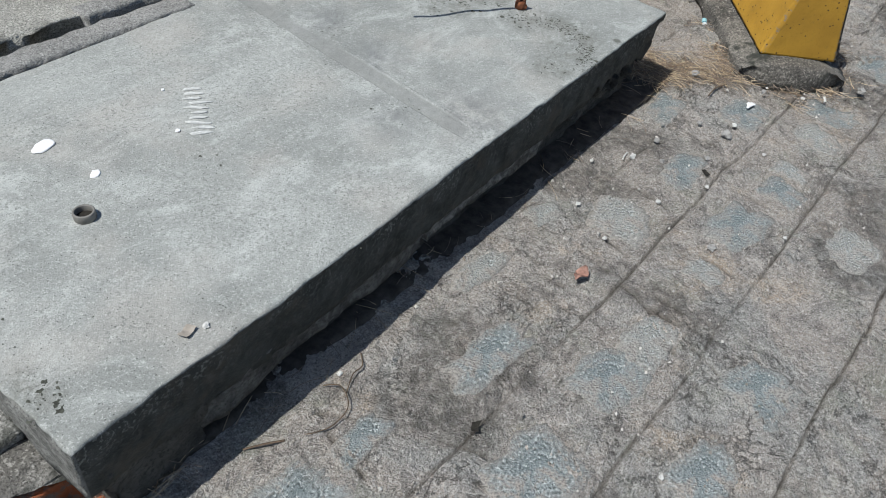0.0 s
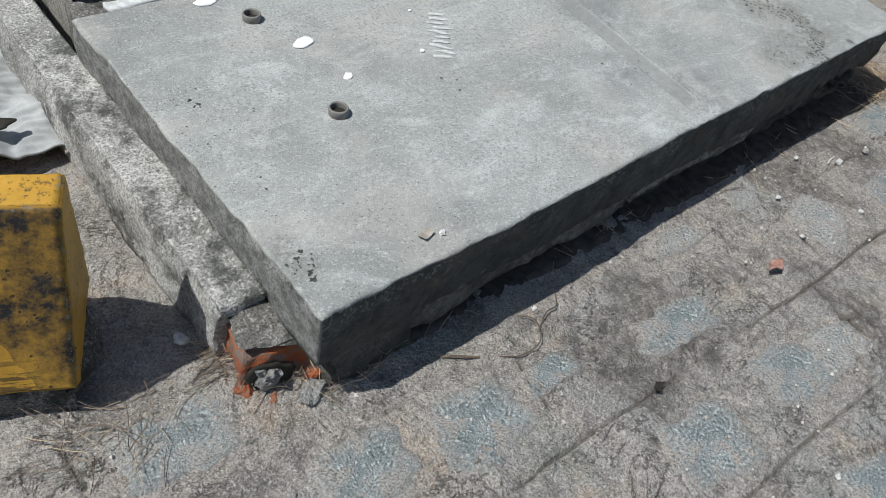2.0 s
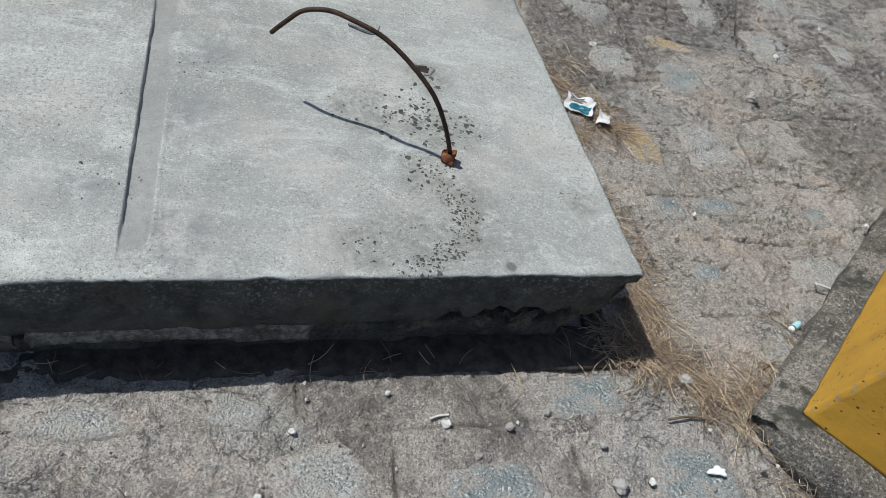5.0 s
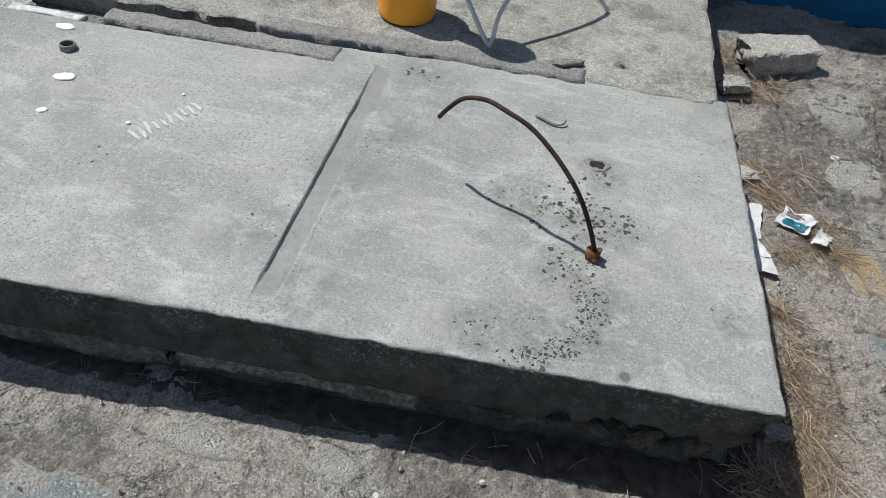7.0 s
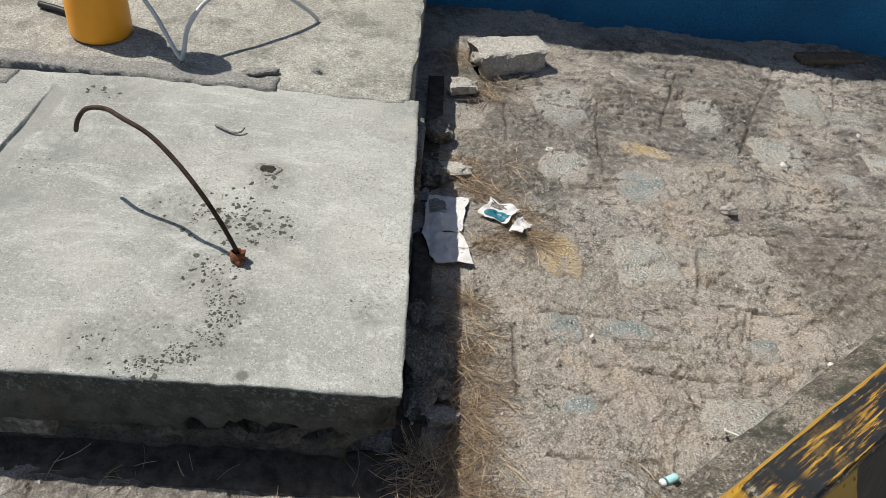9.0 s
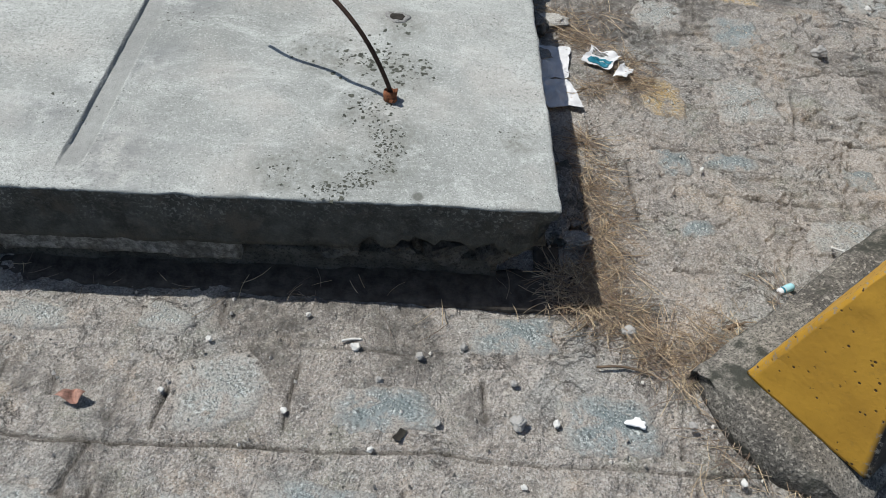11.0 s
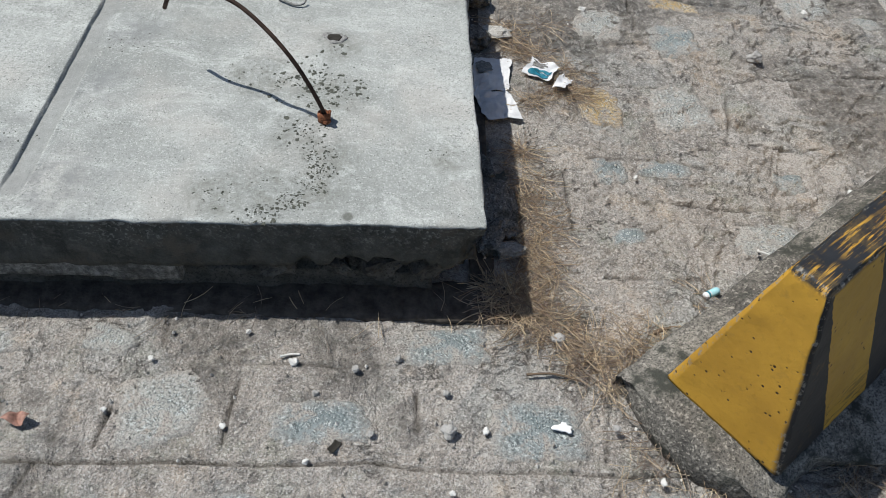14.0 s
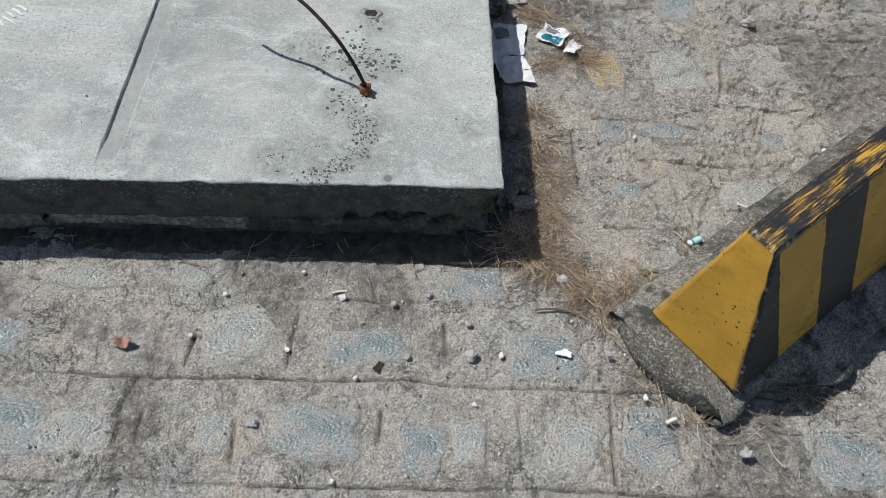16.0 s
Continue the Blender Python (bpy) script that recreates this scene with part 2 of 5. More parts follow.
def barrier_material(name, plan, slant=0.0, worn=0.0):
    """Yellow road paint with black stripes: plan gives them along the barrier's length (local x), on its right side and its top."""
    k = Mat(name, 0.55)
    x = k.math("SUBTRACT", k.axis(0), k.math("MULTIPLY", k.axis(2), slant))
    edge = k.math("ADD", x, k.span(k.noise(45.0, 3.0), 0.0, 1.0, -0.006, 0.006))
    yellow = k.mix(k.span(k.noise(7.0, 5.0), 0.35, 0.68), (0.42, 0.23, 0.03), (0.55, 0.31, 0.04))
    yellow = k.mix(k.span(k.noise(90.0, 3.0), 0.55, 0.72, 0.0, 0.35), yellow, (0.33, 0.18, 0.02))
    black = k.mix(k.noise(30.0, 5.0), (0.008, 0.009, 0.01), (0.026, 0.027, 0.029))
    mask = 0.0
    for a, b in plan:
        on = k.math("MULTIPLY", k.math("GREATER_THAN", edge, a), k.math("LESS_THAN", edge, b))
        mask = k.math("MAXIMUM", mask, on)
    # long brushed scrapes where yellow shows through the black and the other way round
    n = k.node("ShaderNodeMapping")
    n.inputs["Scale"].default_value = (5.0, 80.0, 30.0)
    n.inputs["Rotation"].default_value = (0.0, 0.0, 0.12)
    k.link(k.co, n.inputs["Vector"])
    brush = k.span(k.noise(1.8, 6.0, 0.75, vec=n.outputs[0]), 0.515, 0.56)
    top = k.attr("top")
    scrub = k.math("MULTIPLY", brush, k.span(k.noise(8.0, 3.0), 0.38, 0.5))
    on_top = k.math("MULTIPLY", top, k.math("SUBTRACT", 1.0, scrub))
    on_side = k.math("MULTIPLY", k.attr("right"), mask)
    low = k.math("MULTIPLY", k.math("MULTIPLY", k.attr("right"), brush), k.span(k.axis(2), 0.1, 0.2, 0.75, 0.0))
    if worn:
        # grime rubbed through to the yellow, and a top worn back to yellow
        rub = k.span(k.noise(11.0, 6.0, 0.75), 0.42, 0.62, 0.0, worn)
        on_side = k.math("MULTIPLY", on_side, k.math("SUBTRACT", 1.0, rub))
        on_top = k.math("MULTIPLY", top, k.span(k.noise(120.0, 4.0, 0.7), 0.54, 0.64, 0.0, 0.7))
    f = k.math("MAXIMUM", k.math("MAXIMUM", on_top, on_side), low)
    c = k.mix(f, yellow, black)
    chip = k.math("MULTIPLY", k.span(k.attr("edge"), 0.3, 0.9), k.span(k.noise(70.0, 6.0, 0.75), 0.54, 0.6, 0.0, 0.85))
    c = k.mix(chip, c, k.mix(k.noise(80.0), (0.12, 0.11, 0.09), (0.36, 0.34, 0.3)))
    holes = k.math("MULTIPLY", k.span(k.cells(60.0), 0.14, 0.2, 1.0, 0.0), k.span(k.noise(19.0), 0.5, 0.53))
    c = k.mix(k.span(k.noise(17.0, 6.0, 0.75), 0.56, 0.7, 0.0, 0.4), c, (0.2, 0.13, 0.04))
    c = k.mix(holes, c, (0.06, 0.035, 0.015))
    h = k.math("SUBTRACT", k.math("MULTIPLY", k.noise(80.0, 4.0), 0.35), holes)
    return k.done(c, h, 0.5, 0.005)


def wall_material():
    k = Mat("blue_wall_paint", 0.7)
    c = k.mix(k.span(k.noise(3.0, 5.0), 0.35, 0.68), (0.014, 0.165, 0.36), (0.022, 0.25, 0.5))
    c = k.mix(k.span(k.noise(50.0, 4.0), 0.55, 0.72, 0.0, 0.5), c, (0.01, 0.09, 0.2))
    c = k.mix(k.span(k.noise(160.0, 3.0, 0.8), 0.5, 0.6, 0.0, 0.6), c, (0.008, 0.07, 0.16))
    c = k.mix(k.span(k.noise(130.0, 3.0, 0.8), 0.55, 0.63, 0.0, 0.5), c, (0.05, 0.3, 0.52))
    return k.done(c, k.noise(60.0, 6.0, 0.75), 1.0, 0.02)


GROUND = ground_material()
SLAB = slab_material()
OLD = concrete("old_concrete", (0.45, 0.44, 0.395), (0.29, 0.283, 0.25), 190.0, 0.85, 0.4)
KERB = concrete("weathered_kerb_concrete", (0.52, 0.51, 0.475), (0.24, 0.235, 0.215), 170.0, 0.8, 0.8)
BASE = concrete("base_concrete", (0.29, 0.28, 0.255), (0.1, 0.093, 0.082), 160.0, 0.75, 0.85)
FOOT = concrete("lichen_grey_footing", (0.27, 0.25, 0.215), (0.06, 0.056, 0.05), 150.0, 0.75, 0.95)
RUBBLE = concrete("rubble_concrete", (0.5, 0.48, 0.44), (0.34, 0.325, 0.295), 170.0, 0.6, 0.15)
PATCH = concrete("grey_mortar", (0.31, 0.305, 0.285), (0.2, 0.196, 0.184), 200.0, 0.7)
GRANITE = granite_material("blue_granite", (0.17, 0.2, 0.2), (0.27, 0.3, 0.295))
PALE_STONE = granite_material("pale_stone", (0.29, 0.29, 0.265), (0.4, 0.395, 0.36))
OCHRE_STONE = granite_material("ochre_stone", (0.38, 0.26, 0.11), (0.45, 0.33, 0.16))
BRICK_K = Mat("broken_orange_brick", 0.95)
BRICK = BRICK_K.done(BRICK_K.mix(BRICK_K.span(BRICK_K.noise(28.0, 6.0, 0.75), 0.46, 0.58, 0.0, 0.9), BRICK_K.mix(BRICK_K.noise(60.0, 4.0), (0.24, 0.06, 0.028), (0.46, 0.15, 0.055)), (0.17, 0.145, 0.12)), BRICK_K.noise(90.0, 5.0, 0.7), 1.0, 0.008)
WHITE = plain("white_paint", (0.78, 0.78, 0.77), 0.7, 0, 0.06, 40.0, 0.2)
WHITISH = plain("thin_limewash", (0.56, 0.565, 0.54), 0.9, 0, 0.3, 45.0, 0.6)
RUST = plain("rusty_iron", (0.05, 0.03, 0.022), 0.75, 0.3, 0.5, 60.0, 0.5)
RUST_RED = plain("flaking_rust", (0.2, 0.075, 0.035), 0.9, 0, 0.5, 70.0, 0.7)
PVC = plain("grey_plastic_pipe", (0.2, 0.19, 0.17), 0.6, 0, 0.3, 30.0, 0.2)
DARK = plain("near_black", (0.03, 0.027, 0.022), 1.0, 0, 0.3, 60.0, 0.5)
BLUE_WALL = wall_material()


# ---- shape tools ----
def fbm(p, scale, octaves=4):
    return noise.fractal(Vector(p) * scale, 1.0, 2.0, octaves)


def lattice(us, vs, ws):
    """The surface of a box as quads: corner places in 0..1 and faces."""
    index, places, faces = {}, [], []
    nu, nv, nw = len(us), len(vs), len(ws)

    def at(i, j, k):
        key = (i, j, k)
        if key not in index:
            index[key] = len(places)
            places.append((us[i], vs[j], ws[k]))
        return index[key]

    for i in range(nu - 1):
        for j in range(nv - 1):
            faces.append((at(i, j, nw - 1), at(i + 1, j, nw - 1), at(i + 1, j + 1, nw - 1), at(i, j + 1, nw - 1)))
            faces.append((at(i, j, 0), at(i, j + 1, 0), at(i + 1, j + 1, 0), at(i + 1, j, 0)))
    for i in range(nu - 1):
        for k in range(nw - 1):
            faces.append((at(i, 0, k), at(i + 1, 0, k), at(i + 1, 0, k + 1), at(i, 0, k + 1)))
            faces.append((at(i, nv - 1, k), at(i, nv - 1, k + 1), at(i + 1, nv - 1, k + 1), at(i + 1, nv - 1, k)))
    for j in range(nv - 1):
        for k in range(nw - 1):
            faces.append((at(0, j, k), at(0, j, k + 1), at(0, j + 1, k + 1), at(0, j + 1, k)))
            faces.append((at(nu - 1, j, k), at(nu - 1, j + 1, k), at(nu - 1, j + 1, k + 1), at(nu - 1, j, k + 1)))
    return places, faces


def steps(n, rim=0.0):
    """Even steps from 0 to 1, with an extra ring near each end to hold the edge."""
    s = [i / n for i in range(n + 1)]
    return [0.0, rim] + s[1:-1] + [1 - rim, 1.0] if rim else s


def mesh_of(name, verts, faces, material, smooth=True):
    me = bpy.data.meshes.new(name)
    me.from_pydata(verts, [], faces)
    me.materials.append(material)
    if smooth:
        me.polygons.foreach_set("use_smooth", [True] * len(me.polygons))
    me.update()
    return me


def floats(me, name, values):
    me.attributes.new(name, "FLOAT", "POINT").data.foreach_set("value", values)


def part(name, me, parent, label=""):
    ob = new(name, me)
    ob.parent = parent
    return tagged(ob, label)


def block(name, us, vs, ws, warp, material, smooth=True):
    p, f = lattice(us, vs, ws)
    return mesh_of(name, [warp(*q) for q in p], f, material, smooth)


def rock(name, size, seed, material, flat=0.25, n=5, rough=0.18):
    """An uneven broken lump that stands on z = 0."""
    sx, sy, sz = size

    def warp(u, v, w):
        d = Vector((u - 0.5, v - 0.5, w - 0.5)) * 2
        r = d.normalized() * max(abs(d.x), abs(d.y), abs(d.z))
        q = r.lerp(d, flat)
        cut = Vector((math.sin(seed * 3.1), math.cos(seed * 1.7), math.sin(seed * 0.9) + 0.5)).normalized()
        q -= cut * max(0.0, q.dot(cut) - 0.62) * 0.75
        cut = Vector((math.cos(seed * 2.3), math.sin(seed * 4.1), 0.5 + 0.4 * math.cos(seed))).normalized()
        q -= cut * max(0.0, q.dot(cut) - 0.7) * 0.75
        q *= 1 + rough * fbm(q + Vector((seed, seed * 0.7, 0)), 1.3, 3) + 0.06 * fbm(q + Vector((seed, 0, 0)), 4.0, 2)
        return (q.x * sx / 2, q.y * sy / 2, max(0.0, (q.z + 1) * sz / 2))

    return block(name, steps(n), steps(n), steps(n), warp, material, smooth=False)


def sheet(name, xs, ys, height, material):
    nx, ny = len(xs), len(ys)
    X, Y = np.meshgrid(xs, ys)
    Z = height(X, Y)
    co = np.stack([X, Y, Z], -1).reshape(-1, 3)
    idx = np.arange(nx * ny).reshape(ny, nx)
    q = np.stack([idx[:-1, :-1], idx[:-1, 1:], idx[1:, 1:], idx[1:, :-1]], -1).reshape(-1)
    me = bpy.data.meshes.new(name)
    me.vertices.add(len(co))
    me.vertices.foreach_set("co", co.astype(np.float32).ravel())
    me.loops.add(len(q))
    me.loops.foreach_set("vertex_index", q.astype(np.int32))
    me.polygons.add(len(q) // 4)
    me.polygons.foreach_set("loop_start", np.arange(0, len(q), 4, dtype=np.int32))
    me.polygons.foreach_set("use_smooth", np.ones(len(q) // 4, dtype=bool))
    me.materials.append(material)
    me.update()
    me.validate()
    return me


def wave(X, Y, scale, seed, octaves=4):
    """Smooth value noise from a hashed lattice, about -1..1."""
    total, amp = 0.0, 1.0
    for o in range(octaves):
        x, y = X * scale, Y * scale
        ix, iy = np.floor(x), np.floor(y)
        fx, fy = x - ix, y - iy
        fx, fy = fx * fx * (3 - 2 * fx), fy * fy * (3 - 2 * fy)

        def h(a, b):
            s = np.sin(a * 127.1 + b * 311.7 + (seed + o) * 74.7) * 43758.5453
            return (s - np.floor(s)) * 2 - 1

        top = h(ix, iy) * (1 - fx) + h(ix + 1, iy) * fx
        low = h(ix, iy + 1) * (1 - fx) + h(ix + 1, iy + 1) * fx
        total = total + amp * (top * (1 - fy) + low * fy)
        amp, scale = amp * 0.5, scale * 2.03
    return total


def tube(name, points, radius, material, sides=10, taper=1.0, smooth=True):
    """A round bar swept along a smooth line through the points."""
    pts = [Vector(p) for p in points]
    line = []
    for i in range(len(pts) - 1):
        a, b = pts[max(i - 1, 0)], pts[i]
        c, d = pts[i + 1], pts[min(i + 2, len(pts) - 1)]
        for s in range(8):
            t = s / 8
            line.append(0.5 * ((2 * b) + (c - a) * t + (2 * a - 5 * b + 4 * c - d) * t * t + (3 * b - a - 3 * c + d) * t ** 3))
    line.append(pts[-1])
    verts, faces, side = [], [], None
    for i, p in enumerate(line):
        way = (line[min(i + 1, len(line) - 1)] - line[max(i - 1, 0)]).normalized()
        if side is None:
            side = way.orthogonal().normalized()
        side = (side - way * side.dot(way)).normalized()
        up = way.cross(side)
        r = radius * (1 + (taper - 1) * i / (len(line) - 1))
        for s in range(sides):
            a = 2 * math.pi * s / sides
            verts.append(p + (side * math.cos(a) + up * math.sin(a)) * r)
    for i in range(len(line) - 1):
        for s in range(sides):
            n = (s + 1) % sides
            faces.append((i * sides + s, i * sides + n, (i + 1) * sides + n, (i + 1) * sides + s))
    faces.append(tuple(range(sides))[::-1])
    faces.append(tuple((len(line) - 1) * sides + s for s in range(sides)))
    return mesh_of(name, verts, faces, material, smooth)


def lathe(name, profile, material, sides=40, smooth=True):
    verts, faces = [], []
    for r, z in profile:
        for s in range(sides):
            a = 2 * math.pi * s / sides
            verts.append((r * math.cos(a), r * math.sin(a), z))
    for i in range(len(profile) - 1):
        for s in range(sides):
            n = (s + 1) % sides
            faces.append((i * sides + s, i * sides + n, (i + 1) * sides + n, (i + 1) * sides + s))
    return mesh_of(name, verts, faces, material, smooth)


def splat(name, rx, ry, seed, material, thick=0.0025, uneven=0.3, sides=26, rim=False):
    """A thin uneven patch with a rounded rim, lying on z = 0."""
    verts, faces, ring = [], [], []
    levels = ((1.0, -0.001), (0.96, thick * 0.7), (0.85, thick), (0.45, thick))
    for f, z in levels:
        for s in range(sides):
            a = 2 * math.pi * s / sides
            c, d = math.cos(a), math.sin(a)
            box = 1 / max(abs(c), abs(d)) if rim else 1.0
            r = (0.55 + 0.45 * box if rim else 1.0) * (1 + uneven * fbm((c * 0.8 + seed, d * 0.8, seed * 1.7), 1.6, 3))
            verts.append((rx * r * f * c, ry * r * f * d, z + (0.0012 * fbm((c * f, d * f, seed), 3.0) if z > 0 else 0)))
            ring.append(1.0 if f > 0.9 else (0.35 if f > 0.6 else 0.0))
    verts.append((0, 0, thick))
    ring.append(0.0)
    for i in range(len(levels) - 1):
        for s in range(sides):
            n = (s + 1) % sides
            faces.append((i * sides + s, i * sides + n, (i + 1) * sides + n, (i + 1) * sides + s))
    last = (len(levels) - 1) * sides
    for s in range(sides):
        faces.append((last + s, last + (s + 1) % sides, len(verts) - 1))
    me = mesh_of(name, verts, faces, material)
    floats(me, "rim", ring)
    return me


# ---- ground: worn paving in rows a quarter of a metre wide ----
def groove(D, width):
    return np.clip(1 - np.abs(D) / width, 0, 1)


# joints and cracks that stand out: from x, y to x, y
FRONT_CRACKS = (
    (-1.04, -0.24, -1.04, -0.31), (-0.79, -0.23, -0.81, -0.35), (-0.72, -0.28, -0.73, -0.36), (-0.48, -0.21, -0.49, -0.35), (-0.85, -0.46, -0.85, -0.56), (-0.80, -0.48, -0.81, -0.55), (-0.59, -0.49, -0.59, -0.59),
    (-0.27, -0.46, -0.27, -0.54), (-0.65, -0.08, -0.65, -0.13), (-0.12, -0.23, -0.12, -0.31), (0.10, -0.08, 0.10, -0.17), (0.12, -0.09, 0.12, -0.17), (0.06, -0.44, 0.05, -0.58), (0.28, -0.26, 0.26, -0.36), (0.28, -0.40, 0.26, -0.62), (0.15, -0.56, 0.15, -0.59), (-0.09, -0.49, -0.13, -0.55),
)
SIDE_CRACKS = (
    (0.45, 0.35, 0.74, 0.35), (0.32, 0.09, 0.55, 0.09), (0.82, 0.87, 1.36, 0.95), (0.79, 0.58, 1.01, 0.60), (0.26, 0.45, 0.26, 0.25), (0.59, 1.56, 0.55, 1.10), (1.33, 1.96, 1.04, 1.33), (0.92, 1.82, 0.79, 1.44), (1.58, 1.97, 1.39, 1.49),
    (0.53, 0.27, 0.55, 0.20), (1.00, 0.42, 1.00, 0.38), (0.33, 0.50, 0.44, 0.51), (0.44, 0.51, 0.65, 0.48), (0.26, 1.46, 0.27, 1.00), (0.80, 0.83, 0.74, 0.58), (1.30, 1.15, 1.43, 1.08), (0.70, 2.04, 0.58, 1.87),
)
KERB_CRACKS = (
    (-1.89, -0.15, -1.68, -0.15), (-1.90, -0.18, -1.88, -0.33), (-1.58, -0.14, -1.54, -0.21), (-1.46, -0.35, -1.42, -0.44), (-2.38, 0.09, -2.37, -0.00), (-0.87, -0.60, -0.91, -0.72), (-1.48, -0.46, -1.47, -0.52), (-0.83, -0.40, -0.86, -0.50),
    (-1.60, -0.19, -1.62, -0.30), (-0.85, -0.47, -0.92, -0.59), (-0.20, -0.72, -0.22, -0.82), (-0.94, -0.24, -0.93, -0.30),
)


def paving(X, Y):
    wob = 0.007 * wave(X, Y, 5.0, 3, 4)
    lines = np.zeros_like(X)
    for i, y in enumerate((-1.15, -0.9, -0.64, -0.392, -0.168)):
        whole = np.clip((0.85 if y < -0.2 else -0.1) + 0.9 * wave(X, Y * 0.3, 2.6, 40 + i, 2), 0.0, 1)
        lines = np.maximum(lines, groove(Y - y + wob, 0.005) * whole)
    for i, (x0, y0, x1, y1) in enumerate(FRONT_CRACKS + SIDE_CRACKS + KERB_CRACKS):
        near = (X > min(x0, x1) - 0.03) & (X < max(x0, x1) + 0.03) & (Y > min(y0, y1) - 0.03) & (Y < max(y0, y1) + 0.03)
        if not near.any():
            continue
        PX, PY, W = X[near], Y[near], wob[near]
        dx, dy = x1 - x0, y1 - y0
        t = np.clip(((PX - x0) * dx + (PY - y0) * dy) / (dx * dx + dy * dy), 0, 1)
        d = np.hypot(PX - x0 - t * dx + W * (abs(dy) > abs(dx)), PY - y0 - t * dy + W * (abs(dx) > abs(dy)))
        thin = np.clip(0.9 + 0.7 * wave(PX, PY, 7.0, 90 + i, 2), 0.15, 1)
        lines[near] = np.maximum(lines[near], groove(d, 0.0065) * thin)
    # wandering cracks and broken rims
    swirl = wave(X + 0.2 * wave(X, Y, 2.0, 5, 2), Y, 4.5, 9, 4)
    some = np.clip(wave(X, Y, 3.1, 31, 3) * 2.2 - 0.25, 0, 1)
    lines = np.maximum(lines, groove(swirl, 0.035) * some * np.clip(0.45 + X * 0.6, 0.25, 0.9))
    fine = ((np.abs(X + 0.4) < 2.7) & (np.abs(Y - 0.4) < 2.1)).astype(float)
    return lines * fine


def ledges(X, Y):
    """Flaked layers: their height, and where one breaks off to the next."""
    f = wave(X + 0.15 * wave(X, Y, 3.0, 25, 2), Y * 1.5, 4.0, 21, 5) * 2.2
    k = np.floor(f)
    r = np.clip((f - k - 0.47) / 0.06, 0, 1)
    rough = np.clip(X * 1.1 + 0.25, 0.3, 1)
    return (k + r) * rough, np.clip(1 - np.abs(r - 0.5) * 2, 0, 1) * rough * np.clip(wave(X, Y, 5.0, 77, 3) + 0.3, 0, 1)


def ground_height(X, Y):
    z = 0.006 * wave(X, Y, 2.4, 11, 4) + 0.003 * wave(X, Y, 14.0, 12, 4) + 0.0022 * wave(X, Y, 60.0, 13, 3)
    z = z + 0.0105 * ledges(X, Y)[0] - 0.006 * np.clip(X, 0, 0.6)
    fine = ((np.abs(X + 0.4) < 3.5) & (np.abs(Y - 0.4) < 3.0)).astype(float)
    return fine * (z - 0.015 * paving(X, Y)) - 0.004


def spread(lo, hi, step):
    inner = np.arange(lo, hi + step / 2, step)
    far, d = [], step
    while sum(far) < 90:
        d *= 1.35
        far.append(d)
    out = np.cumsum(far)
    return np.concatenate([lo - out[::-1], inner, inner[-1] + out])


gx, gy = spread(-2.75, 1.75, 0.0052), spread(-1.1, 2.22, 0.0042)
ground_mesh = sheet("ground", gx, gy, ground_height, GROUND)
GX, GY = np.meshgrid(gx, gy)
halo = np.clip((wave(GX, GY, 3.6, 55, 5) * 1.5 + np.clip(GX * 0.6 - 0.45, -0.6, 0.2)) * 2.0, 0, 1)
floats(ground_mesh, "grime", halo.astype(np.float32).ravel())
# joints hold dirt; ledge steps get a dark line as painted shade
floats(ground_mesh, "dirt_shade", np.clip(np.maximum(paving(GX, GY), 0.9 * ledges(GX, GY)[1]), 0, 1).astype(np.float32).ravel())
ground = tagged(new("ground", ground_mesh), "worn sandy brown paving with granite setts in mortar", "paving", kind="structure")

# ---- the cast slab ----
def front_line(x):
    return 0.012 + 0.0345 * x + 0.004 * fbm((x, 2.0, 0.0), 1.7, 2)


def slab_warp(u, v, w):
    x = -1.985 + u * 1.993
    back = 0.84 + 0.075 * min(1.0, max(0.0, (x + 1.09) / 0.05)) + 0.02 * min(1.0, max(0.0, (x + 1.9) / 0.8)) + 0.058 * min(1.0, max(0.0, (x + 1.04) / 0.7))
    y0 = front_line(x)
    y = y0 + v * (back - y0)
    x -= 0.055 * (y + 0.05) * (1 - u) + 0.03 * y * u
    z = 0.11 + w * 0.14
    if w < 0.5:
        # broken underside near the right end
        z += abs(fbm((x * 13, 0, 3.3), 1.0, 3)) * 0.07 * max(0.0, min(1.0, (x + 0.55) * 5)) * (1 - 2 * w)
    p = Vector((x, y, z))
    rough = 0.0022 + 0.003 * (1 - w)
    side = 1.0 if v in (0.0, 1.0) or u in (0.0, 1.0) else 0.0
    n1, n2 = fbm(p + Vector((7, 1, 2)), 9.0, 4), fbm(p + Vector((1, 9, 4)), 34.0, 3)
    if v == 0.0:
        y += 0.0045 * abs(fbm((x * 2, 3, z * 2), 30.0, 2)) * (w > 0.3) - 0.004 + 0.004 * fbm((x, 0, z * 2), 5.0, 3) + rough * n2 + 0.004 * (1 - w) ** 2
    if v == 1.0:
        y += 0.012 * fbm((x, 4, z), 7.0, 4)
    if u == 1.0:
        x += 0.004 * fbm((3, y, z), 6.0, 3) + rough * n2 - 0.02 * (1 - w)
    if u == 0.0:
        x += 0.007 * fbm((5, y, z), 8.0, 4) + rough * n2
    # worn front right corner and rims
    if side and w > 0.93:
        z -= 0.002 + 0.003 * n1 + 0.005 * max(0.0, fbm((x * 3, y * 3, 1.0), 6.0, 3))
    if x > -0.03 and y < 0.03 and w < 0.8:
        x, y = x - 0.03 * (1 - w), y + 0.012
    if w == 1.0 and not side:
        z += 0.0016 * n1 + 0.0008 * n2
        z += joint_cut(x, y)
    return (x, y, z)


